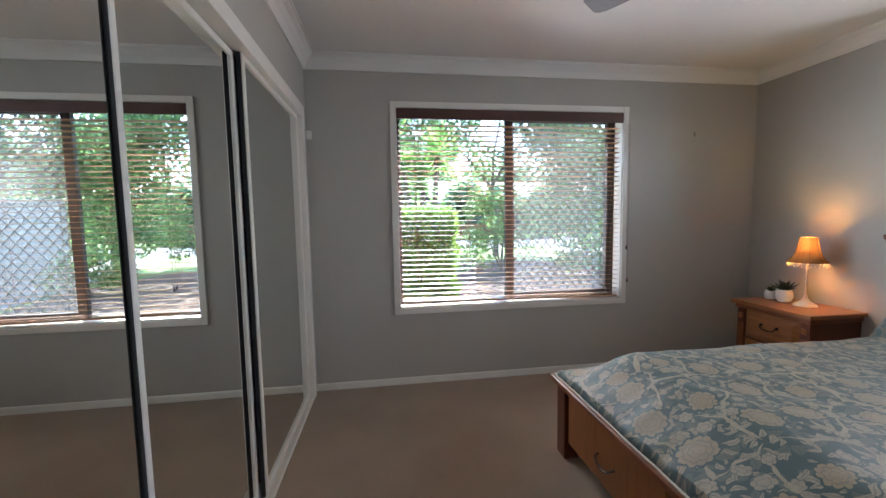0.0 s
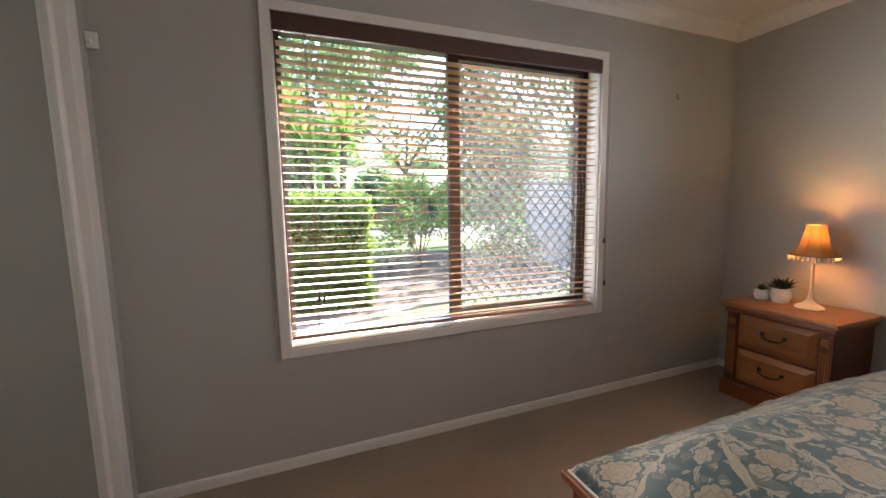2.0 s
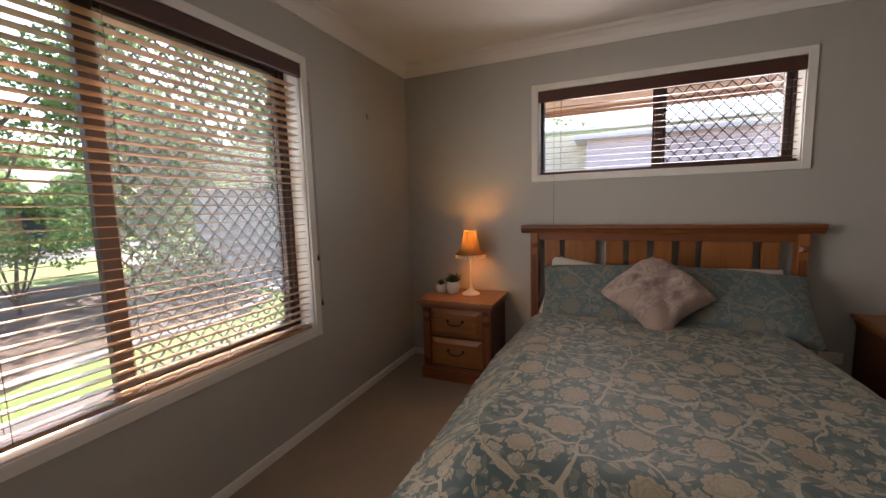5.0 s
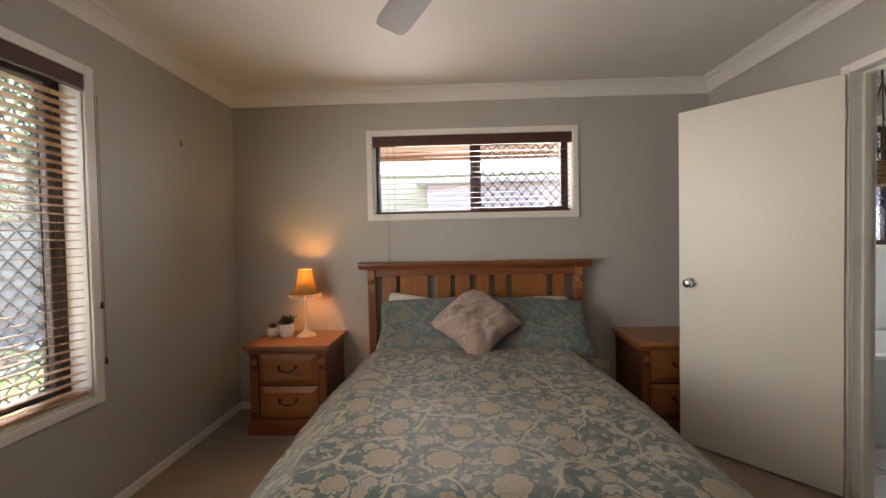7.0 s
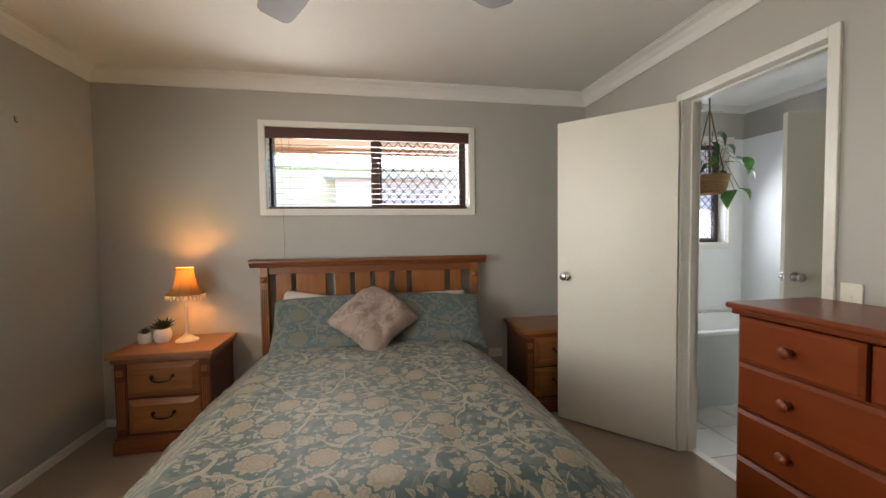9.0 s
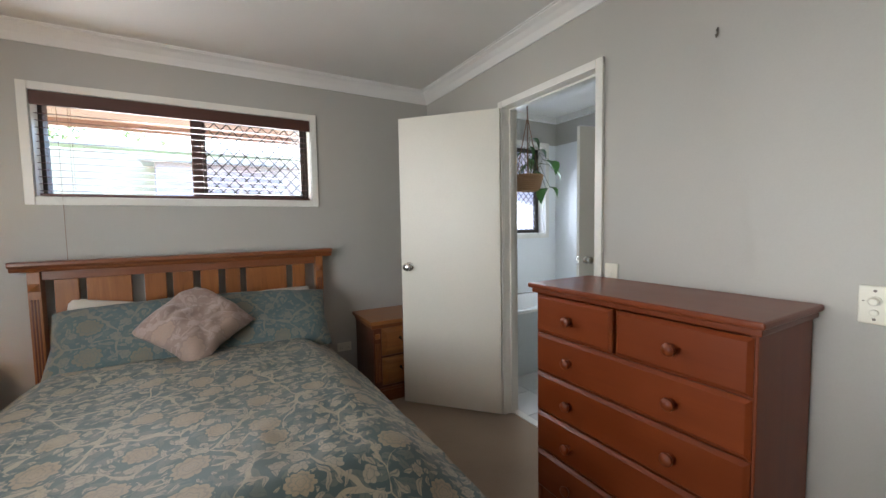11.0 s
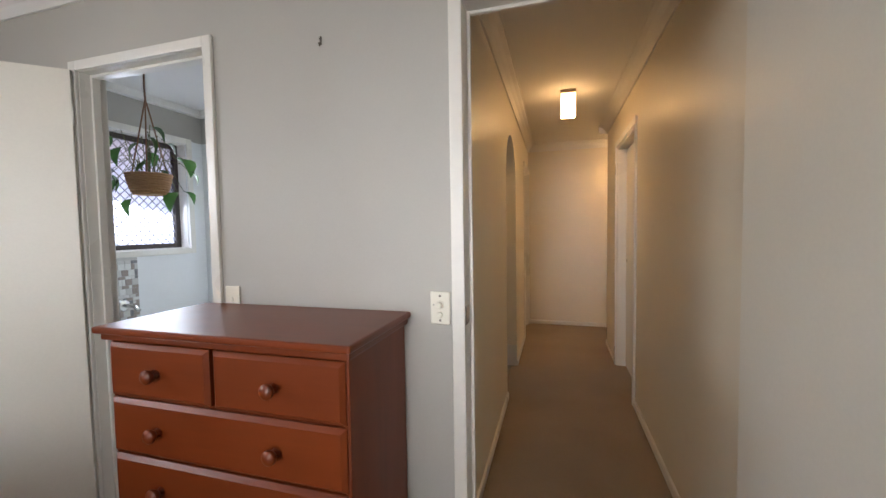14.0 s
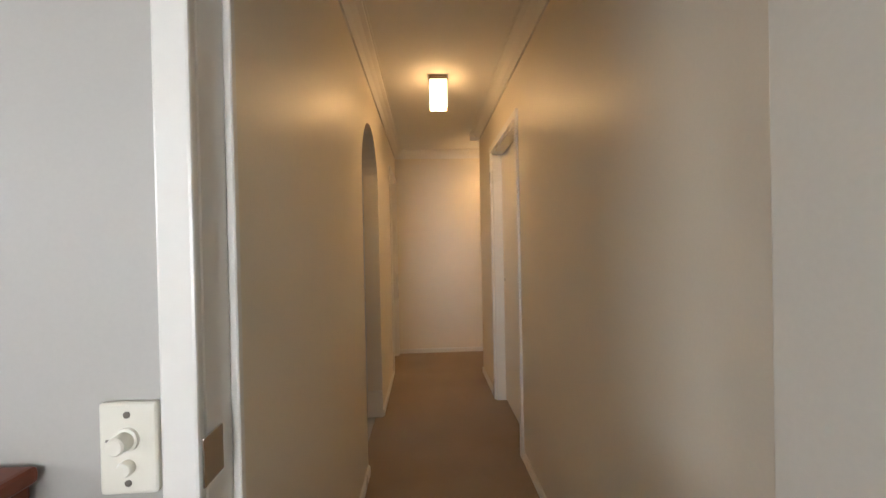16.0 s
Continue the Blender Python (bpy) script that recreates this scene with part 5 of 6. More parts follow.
def bath_spout():
    t = thing("bath_spout", (BX - 0.016, -1.40, 0.78), "chrome bath mixer on the mosaic strip", "tap")
    part("flange", lathe(B(), [(0.04, 0), (0.04, -0.008), (0.028, -0.014)], 24, (0, 0, 0), 0), CHROME, t, "", True)
    part("spout", tube(B(), [(-0.012, 0, 0), (-0.06, 0, 0.004), (-0.12, 0, -0.004), (-0.15, 0, -0.03)], 0.016, 12), CHROME, t, "", True)
    part("lever", tube(B(), [(-0.012, 0.09, 0.02), (-0.04, 0.09, 0.03), (-0.085, 0.085, 0.05)], 0.012, 10), CHROME, t, "", True)
    return t


bath_spout()


# ---- hanging basket plant ----
WICKER = plain("woven_cane", (0.36, 0.20, 0.09), 0.7, vary=0.25, grain=90, relief=0.4)
ROPE = plain("brown_macrame_rope", (0.22, 0.12, 0.07), 0.9, vary=0.25, grain=200, relief=0.4)
POTHOS = leafy("glossy_pothos_leaf", (0.018, 0.052, 0.012), (0.055, 0.12, 0.03))
VINE = plain("plant_vine", (0.14, 0.15, 0.06), 0.6, vary=0.2)


def hanging_plant(at):
    t = thing("hanging_plant", at, "trailing pothos in a woven basket on a rope hanger", "plant")
    top = BC - at[2]
    bm = B()
    for k in range(9):
        f = k / 8
        r, z = 0.085 + 0.038 * f ** 0.6, -0.065 + 0.125 * f
        n = 48
        tube(bm, [((r + 0.0025 * (1 if (q + k) % 2 else -1)) * cos(2 * pi * q / n), (r + 0.0025 * (1 if (q + k) % 2 else -1)) * sin(2 * pi * q / n), z) for q in range(n + 1)], 0.0088, 6)
    lathe(bm, [(0.001, -0.068), (0.08, -0.066), (0.078, -0.05), (0.118, 0.05), (0.112, 0.05), (0.07, 0.0), (0.001, 0.0)], 28)
    part("basket", bm, WICKER, t, "coiled cane basket", True)
    hg = B()
    for a in (0.3, 2.4, 4.5):
        tube(hg, [(0.12 * cos(a), 0.12 * sin(a), 0.05), (0.065 * cos(a), 0.065 * sin(a), 0.28), (0.0, 0.0, 0.56)], 0.0045, 6)
    tube(hg, [(0, 0, 0.56), (0.003, 0, 0.64), (0, 0, top - 0.03)], 0.006, 8)
    part("rope_hanger", hg, ROPE, t, "brown macrame rope")
    part("ceiling_hook", tube(B(), [(0, 0, top - 0.03), (0.012, 0, top - 0.02), (0.0, 0, top - 0.003)], 0.003, 6), CHROME, t)
    rnd = random.Random(4)

    def leaf(bm, base, d, size):
        d = d.normalized()
        s = d.cross(Vector((0, 0, 1)))
        s = s.normalized() if s.length > 0.1 else Vector((1, 0, 0))
        up = s.cross(d)
        rows = []
        for f, wd in ((0, 0.02), (0.12, 0.34), (0.3, 0.46), (0.55, 0.40), (0.8, 0.20), (1.0, 0.0)):
            c = base + d * size * f + up * size * 0.16 * sin(pi * f) - Vector((0, 0, 0.25 * size * f * f))
            rows.append([bm.verts.new(c + s * wd * size * q + up * abs(q) * wd * size * 0.35) for q in (-1, 0, 1)])
        for a, b_ in zip(rows, rows[1:]):
            for i in range(2):
                bm.faces.new((a[i], a[i + 1], b_[i + 1], b_[i]))

    # leaves on arching vines: sideways, height, size, sideways droop
    shoots = [(0.03, 0.37, 0.11, 0.5), (0.01, 0.31, 0.12, 0.1), (-0.13, 0.22, 0.11, -0.2), (-0.22, 0.14, 0.10, -0.6), (-0.21, 0.06, 0.11, 0.2), (-0.10, -0.10, 0.10, -0.1), (-0.01, 0.13, 0.10, -0.5), (-0.24, 0.29, 0.10, 0.5), (0.19, 0.19, 0.13, 0.3), (0.15, 0.19, 0.09, 0.8), (0.15, -0.05, 0.13, -0.3), (0.19, -0.04, 0.10, 0.6), (0.06, 0.10, 0.09, 0.6), (0.02, 0.16, 0.09, -0.8), (-0.05, 0.26, 0.10, -0.4), (0.10, 0.28, 0.09, 0.5), (-0.17, 0.02, 0.09, -0.3), (0.23, 0.10, 0.09, 0.4), (0.0, 0.22, 0.10, 0.2)]
    across, along = Vector((-0.6, -0.8, 0)), Vector((0.8, -0.6, 0))
    vines = B()
    for q, (side, dz, size, lean) in enumerate(shoots):
        e = across * side + along * rnd.uniform(-0.07, 0.05) + Vector((0, 0, dz))
        mid = e * 0.55
        mid.z = max(0.15, dz * 0.7 + 0.13)
        tube(vines, [Vector((e.x * 0.2, e.y * 0.2, 0.02)), mid, e], 0.0024, 5)
        lf = B()
        leaf(lf, e, across * lean - along * rnd.uniform(-0.1, 0.5) - Vector((0, 0, 0.75)), size * 0.98)
        part("leaf", lf, POTHOS, t, "", True)
    for k in range(10):
        a = rnd.uniform(0, 6.28)
        p = Vector((0.13 * cos(a), 0.13 * sin(a), 0.05 + rnd.uniform(0, 0.1)))
        tube(vines, [Vector((0.02 * cos(a), 0.02 * sin(a), 0.02)), Vector((0.08 * cos(a), 0.08 * sin(a), 0.16)), p + Vector((0, 0, 0.06)), p * 1.5], 0.0018, 5)
    part("vines", vines, VINE, t)
    return t


hanging_plant((2.43, -1.225, 1.655))


# ---- vanity seen through the arch ----
def vanity():
    t = thing("vanity_unit", (HE + 0.13, -3.80, 0), "white vanity unit with drawers and pale top", "vanity")
    part("carcass", box(B(), (0, 0, 0.1), (1.2, 0.55, 0.855), 0.002, 1), ENAMEL, t)
    part("kickboard", box(B(), (0, 0, 0), (1.2, 0.48, 0.0995)), TRIM, t)
    part("benchtop", box(B(), (-0.01, 0, 0.8555), (1.22, 0.585, 0.895), 0.004, 2), LINENTOP, t, "pale laminate top")
    for k in range(4):
        z0 = 0.115 + k * 0.185
        dr = part("drawer", box(B(), (0.006, 0.5505, z0), (0.40, 0.568, z0 + 0.177), 0.003, 1), ENAMEL, t)
    part("cupboard_door", box(B(), (0.406, 0.5505, 0.115), (0.80, 0.568, 0.85), 0.003, 1), ENAMEL, t)
    part("cupboard_door", box(B(), (0.806, 0.5505, 0.115), (1.196, 0.568, 0.85), 0.003, 1), ENAMEL, t)
    return t


LINENTOP = plain("pale_laminate", (0.72, 0.68, 0.60), 0.35, vary=0.05)
vanity()
structure("trim_arch_skirting", box(B(), (HE - 0.004, ARCH[0] - 0.001, 0), (HE + 0.114, ARCH[0] + 0.014, 0.20), 0.003, 1), TRIM, "white skirting block at the foot of the archway", "trim")


# ---- ceiling lights of the hall ----
def opal(name, glow):
    m, nt, b = nodes_of(name)
    b.inputs["Base Color"].default_value = (0.85, 0.78, 0.66, 1)
    b.inputs["Roughness"].default_value = 0.3
    b.inputs["Emission Color"].default_value = (1.0, 0.565, 0.21, 1)
    b.inputs["Emission Strength"].default_value = glow
    return m


def hall_light(at):
    t = thing("ceiling_light", at, "lit square opal glass ceiling light on a metal plate", "ceiling light", "hall ceiling lights")
    part("mounting_plate", box(B(), (-0.062, -0.062, -0.028), (0.062, 0.062, -0.001), 0.003, 1), plain("bronzed_plate", (0.30, 0.24, 0.18), 0.4, 0.6, vary=0.1), t)
    bm = B()
    for x0, y0, x1, y1 in ((-0.058, -0.058, 0.058, -0.052), (-0.058, 0.052, 0.058, 0.058), (-0.058, -0.0519, -0.052, 0.0519), (0.052, -0.0519, 0.058, 0.0519)):
        box(bm, (x0, y0, -0.205), (x1, y1, -0.0285), 0.001, 1)
    part("glass_shade", bm, OPAL, t, "glowing opal glass")
    part("glass_base", box(B(), (-0.0515, -0.0515, -0.204), (0.0515, 0.0515, -0.199), 0.001, 1), OPAL_BASE, t, "brighter glass base under the bulb")
    return t


OPAL, OPAL_BASE = opal("lit_opal_glass", OPAL_GLOW * 0.65), opal("lit_opal_glass_base", OPAL_GLOW * 9)
hall_light((-0.277, -2.70, CEIL))
hall_light((-1.05, -4.36, CEIL))


# ---- outdoors ----
GZ = -0.22


def rough_ground(name, lo, hi, scale, broad_scale, relief, depth, rough=0.9):
    m, nt, b = nodes_of(name)
    v = coords(nt)
    f, g = grain_noise(nt, v, scale, 5, 0.7), grain_noise(nt, v, broad_scale, 3)
    mixed = calc(nt, "ADD", calc(nt, "MULTIPLY", f, 0.65), calc(nt, "MULTIPLY", g, 0.35))
    nt.links.new(ramp(nt, mixed, [(0.32, lo), (0.68, hi)]), b.inputs["Base Color"])
    b.inputs["Roughness"].default_value = rough
    bump(nt, b, f, relief, depth)
    return m


LAWN = rough_ground("lawn", (0.055, 0.10, 0.02), (0.16, 0.23, 0.05), 60, 1.2, 0.8, 0.03)
MULCH = rough_ground("bark_mulch", (0.035, 0.021, 0.014), (0.20, 0.130, 0.095), 34, 1.5, 1.0, 0.05)
CONCRETE = rough_ground("grey_concrete", (0.20, 0.19, 0.18), (0.34, 0.32, 0.30), 90, 2.0, 0.3, 0.004)
PATHWAY = rough_ground("brown_gravel_path", (0.045, 0.030, 0.022), (0.15, 0.105, 0.08), 50, 2.0, 0.6, 0.012)
ASPHALT = rough_ground("asphalt_road", (0.04, 0.04, 0.042), (0.075, 0.075, 0.08), 140, 0.8, 0.4, 0.006)
BRICK = plain("brown_face_brick", (0.34, 0.17, 0.10), 0.85, vary=0.2, grain=70, relief=0.5, depth=0.003, each=0.3)
CREAMWALL = plain("cream_render", (0.74, 0.66, 0.50), 0.8, vary=0.05, grain=120, relief=0.2)
GREYWALL = plain("grey_render", (0.44, 0.40, 0.36), 0.8, vary=0.06, grain=80, relief=0.2)
LILAC = plain("pale_lilac_sheet", (0.60, 0.55, 0.60), 0.5, vary=0.04, grain=40, relief=0.05)
SOFFIT = plain("pinkish_eave_lining", (0.60, 0.44, 0.36), 0.7, vary=0.04)
BARK = rough_ground("tree_bark", (0.07, 0.05, 0.04), (0.22, 0.17, 0.13), 26, 3, 1.0, 0.02)
HEDGE_LEAF = leafy("hedge_leaf", (0.055, 0.105, 0.02), (0.18, 0.25, 0.045))
TREE_LEAF = leafy("tree_leaf", (0.07, 0.115, 0.05), (0.17, 0.24, 0.10))
BUSH_LEAF = leafy("shrub_leaf", (0.075, 0.135, 0.045), (0.20, 0.28, 0.09))
PALM_LEAF = leafy("spear_leaf", (0.10, 0.21, 0.05), (0.27, 0.42, 0.10))
DRY_LEAF = leafy("dead_leaf", (0.20, 0.10, 0.03), (0.36, 0.22, 0.06))

structure("ground", box(B(), (-400, -400, GZ - 0.3), (400, 400, GZ - 0.03)), LAWN, "lawn and open ground around the house", "ground")


def bed_sheet(name, outline, z, material, label, category):
    bm = B()
    top = [bm.verts.new((x, y, z)) for x, y in outline]
    low = [bm.verts.new((x, y, GZ - 0.1)) for x, y in outline]
    bm.faces.new(top)
    for i in range(len(outline)):
        j = (i + 1) % len(outline)
        bm.faces.new((top[i], top[j], low[j], low[i]))
    return structure(name, bm, material, label, category)


bed_sheet("lawn", [(-3.2, 3.3), (9, 3.3), (9, 6.0), (4.0, 6.3), (2.6, 6.5), (1.6, 6.4), (0.8, 6.05), (0.1, 5.75), (-0.8, 5.3), (-2.0, 4.6)], GZ, LAWN, "mown lawn strip beneath the window", "lawn")
bed_sheet("garden_bed", [(-6, 6.9), (0.2, 6.05), (0.9, 6.25), (1.6, 6.58), (2.6, 6.68), (3.6, 6.55), (5.0, 7.2), (5.6, 9.5), (4.8, 12.5), (2.0, 13.5), (-6, 13.5)], GZ + 0.02, MULCH, "bark mulch garden bed", "garden bed")
bed_sheet("path", [(-6, 3.3), (-1.3, 3.3), (-0.6, 4.4), (0.0, 5.3), (0.6, 5.95), (-6, 6.6)], GZ - 0.005, PATHWAY, "brown gravel garden path", "path")
bed_sheet("driveway", [(5.2, 6.2), (14, 5.4), (16, 18), (7.5, 18), (6.0, 10)], GZ - 0.012, CONCRETE, "pale concrete driveway", "driveway")
# unseen slab added so light bounced onto the neighbour isn't lawn green
bed_sheet("bounce_ground", [(3.25, -12), (8.3, -12), (8.3, 3.29), (3.25, 3.29)], GZ - 0.008, CONCRETE, "unseen pale concrete ground added between the houses to neutralise bounced light", "path")
bed_sheet("road", [(-80, 19), (80, 19), (80, 26), (-80, 26)], GZ - 0.02, ASPHALT, "asphalt road beyond the front garden", "road")
kb = B()
curve = [(-2.0, 6.62), (0.15, 5.98), (0.85, 6.17), (1.55, 6.48), (2.6, 6.59), (3.6, 6.46), (5.0, 7.1)]
for (xa, ya), (xb, yb) in zip(curve, curve[1:]):
    sweep(kb, [(-0.05, 0), (-0.05, 0.06), (-0.035, 0.075), (0.035, 0.075), (0.05, 0.06), (0.05, 0)], (xa, ya, GZ - 0.03), (xb, yb, GZ - 0.03), (0, 0, 1), (Vector((yb - ya, xa - xb, 0)).normalized()))
structure("garden_kerb", kb, CONCRETE, "low concrete garden edging", "kerb")


def leaf_mesh(centres, normals, size, seed, aspect=0.55):
    """Many small pointed leaves, one four-sided blade each."""
    rng = np.random.default_rng(seed)
    n = len(centres)
    d = rng.normal(size=(n, 3))
    nrm = normals + 0.55 * rng.normal(size=(n, 3))
    nrm /= np.linalg.norm(nrm, axis=1)[:, None]
    u = d - (d * nrm).sum(1)[:, None] * nrm
    u /= np.linalg.norm(u, axis=1)[:, None]
    v = np.cross(nrm, u)
    s = size * rng.uniform(0.6, 1.3, size=(n, 1))
    vs = np.stack([centres - u * s, centres + v * s * aspect + nrm * s * 0.1, centres + u * s, centres - v * s * aspect + nrm * s * 0.1], 1).reshape(-1, 3)
    faces = np.arange(4 * n).reshape(-1, 4)
    return vs, faces


def leaves(name, centres, normals, size, seed, material, parent, label="", aspect=0.55):
    vs, faces = leaf_mesh(centres, normals, size, seed, aspect)
    me = bpy.data.meshes.new(name)
    me.from_pydata(vs.tolist(), [], faces.tolist())
    me.materials.append(material)
    ob = new(name, me)
    ob.parent = parent
    return tagged(ob, label)


def hedge(at, size, count):
    """A clipped box hedge: a dark twiggy core under a dense shell of leaves, thicker on the visible faces."""
    t = thing("clipped_hedge", at, "square clipped green hedge with a sunlit top", "hedge")
    sx, sy, sz = size
    core = B()
    box(core, (0.10, 0.10, 0), (sx - 0.10, sy - 0.10, sz - 0.09), 0.05, 2)
    part("twigs", core, BARK, t)
    rng = np.random.default_rng(3)
    faces = [((0, 0, 0), (sx, 0, 0), (0, 0, sz), (0, -1, 0), 0.46), ((sx, 0, 0), (0, sy, 0), (0, 0, sz), (1, 0, 0), 0.24), ((0, 0, sz), (sx, 0, 0), (0, sy, 0), (0, 0, 1), 0.3)]
    cs, ns_ = [], []
    for o, a, b_, nrm, share in faces:
        k = int(count * share)
        r = rng.uniform(-0.01, 1.01, size=(k, 2))
        p = np.array(o) + r[:, :1] * np.array(a) + r[:, 1:] * np.array(b_)
        wob = 0.04 * np.sin(p @ np.array([7.0, 9.0, 11.0])) + 0.03 * np.sin(p @ np.array([23.0, 17.0, 19.0]))
        p = p + (rng.normal(size=(k, 1)) * 0.035 + wob[:, None]) * np.array(nrm)
        cs.append(p)
        ns_.append(np.tile(np.array(nrm, float), (k, 1)))
    leaves("foliage", np.concatenate(cs), np.concatenate(ns_), 0.032, 4, HEDGE_LEAF, t)
    return t


hedge((-3.2, 6.75, GZ), (4.15, 1.3, 1.62), 36000)


def clump(rng, centre, radius, count, flat=0.8):
    d = rng.normal(size=(count, 3))
    d /= np.linalg.norm(d, axis=1)[:, None]
    r = rng.uniform(0.45, 1.0, size=(count, 1)) ** 0.6
    p = d * r * radius
    p[:, 2] *= flat
    return p + np.array(centre), d


def tree(name, at, label, trunk, limbs, clumps, leaf, seed, material, per):
    """A tapered trunk, curved limbs and a crown of many uneven leaf clumps."""
    t = thing(name, at, label, "tree")
    bm = B()
    tube(bm, trunk[0], trunk[1], 10)
    for pts, rad in limbs:
        tube(bm, pts, rad, 7)
    part("trunk", bm, BARK, t, "", True)
    rng = np.random.default_rng(seed)
    cs, ns_ = [], []
    for c, r in clumps:
        p, d = clump(rng, c, r, int(per * r * r))
        cs.append(p)
        ns_.append(d)
    leaves("crown", np.concatenate(cs), np.concatenate(ns_), leaf, seed, material, t)
    return t


def scatter(seed, n, lo, hi, r0, r1):
    rnd = random.Random(seed)
    return [((rnd.uniform(lo[0], hi[0]), rnd.uniform(lo[1], hi[1]), rnd.uniform(lo[2], hi[2])), rnd.uniform(r0, r1)) for _ in range(n)]


# the spreading tree behind the shrub
tree("shade_tree", (3.9, 14.5, GZ), "spreading tree with thin forked trunk and open crown", ([(0, 0, 0), (0.05, 0, 1.4), (-0.15, 0, 2.6)], [0.13, 0.10, 0.08]), [([(-0.15, 0, 2.6), (-0.9, 0.2, 3.6), (-2.0, 0.1, 4.6)], [0.07, 0.05, 0.02]), ([(-0.15, 0, 2.6), (0.5, -0.2, 3.7), (1.6, 0, 5.0)], [0.07, 0.05, 0.02]), ([(-0.12, 0, 2.5), (-0.2, -0.6, 3.8), (0.1, -0.8, 5.5)], [0.06, 0.04, 0.02]), ([(0.05, 0, 1.6), (0.5, 0.1, 2.4), (0.9, 0.1, 3.4)], [0.05, 0.035, 0.02])], scatter(8, 80, (-5.5, -1.6, 3.3), (4.5, 2.0, 7.4), 0.5, 1.0), 0.085, 8, TREE_LEAF, 420)
# tall tree over the path at the window's edge
tree("shade_tree", (-0.6, 11.8, GZ), "tall tree with brown trunks behind the hedge", ([(0, 0, 0), (0.1, 0, 2.0), (0.0, 0.1, 4.4)], [0.17, 0.14, 0.08]), [([(0.45, 0.1, 0), (0.5, 0.1, 2.2), (0.75, 0, 4.2)], [0.10, 0.09, 0.05])], scatter(9, 52, (-3.5, -0.6, 3.5), (3.0, 1.5, 7.4), 0.45, 0.9), 0.08, 9, TREE_LEAF, 400)
# bright round tree right of the driveway
tree("garden_tree", (7.0, 13.5, GZ), "bright green leafy tree beside the driveway", ([(0, 0, 0), (0.05, 0, 1.2), (0, 0.1, 2.4)], [0.14, 0.11, 0.06]), [([(0, 0, 1.0), (-0.6, 0, 1.9), (-1.1, 0.2, 2.7)], [0.06, 0.04, 0.02]), ([(0, 0, 1.1), (0.7, 0, 2.0), (1.2, -0.2, 2.8)], [0.06, 0.04, 0.02])], scatter(10, 60, (-2.2, -1.3, 0.9), (2.4, 1.3, 4.4), 0.5, 0.85), 0.08, 10, BUSH_LEAF, 460)
tree("shade_tree", (9.5, 12.2, GZ), "large leafy tree shading the driveway", ([(0, 0, 0), (-0.1, 0, 2.0), (0, 0.1, 4.0)], [0.2, 0.16, 0.09]), [([(0, 0, 2.4), (-1.2, 0, 3.4), (-2.4, 0.2, 4.2)], [0.09, 0.06, 0.02]), ([(0, 0, 2.6), (1.0, 0, 3.8), (2.0, -0.2, 4.8)], [0.09, 0.06, 0.02])], scatter(15, 64, (-3.8, -1.6, 3.0), (3.4, 1.8, 7.4), 0.5, 1.0), 0.085, 15, TREE_LEAF, 400)
tree("garden_shrub", (2.75, 9.9, GZ), "open leafy shrub growing from the mulch", ([(0, 0, 0), (0.0, 0, 0.4), (0.05, 0, 0.9)], [0.035, 0.03, 0.02]), [([(0, 0, 0.1), (s * 0.25, 0.1 * s, 0.6), (s * 0.5, 0.2 * s, 1.3)], [0.02, 0.016, 0.008]) for s in (-1, -0.5, 0.6, 1)], scatter(11, 30, (-0.85, -0.7, 0.75), (0.95, 0.7, 2.0), 0.22, 0.40), 0.042, 11, BUSH_LEAF, 1500)
tree("garden_shrub", (4.9, 9.2, GZ), "low leafy shrub at the edge of the mulch", ([(0, 0, 0), (0, 0, 0.3), (0, 0, 0.5)], [0.03, 0.02, 0.015]), [([(0, 0, 0.1), (0.2, 0, 0.4), (0.35, 0, 0.7)], [0.018, 0.012, 0.008])], scatter(12, 18, (-0.6, -0.5, 0.25), (0.6, 0.5, 1.0), 0.22, 0.36), 0.045, 12, BUSH_LEAF, 1300)
tree("garden_shrub", (1.75, 8.9, GZ), "low bright shrub beside the hedge", ([(0, 0, 0), (0, 0, 0.3), (0, 0, 0.5)], [0.03, 0.02, 0.015]), [([(0, 0, 0.1), (0.2, 0, 0.4), (0.3, 0, 0.6)], [0.018, 0.012, 0.008])], scatter(13, 10, (-0.35, -0.3, 0.35), (0.35, 0.3, 0.85), 0.18, 0.3), 0.04, 13, BUSH_LEAF, 1200)


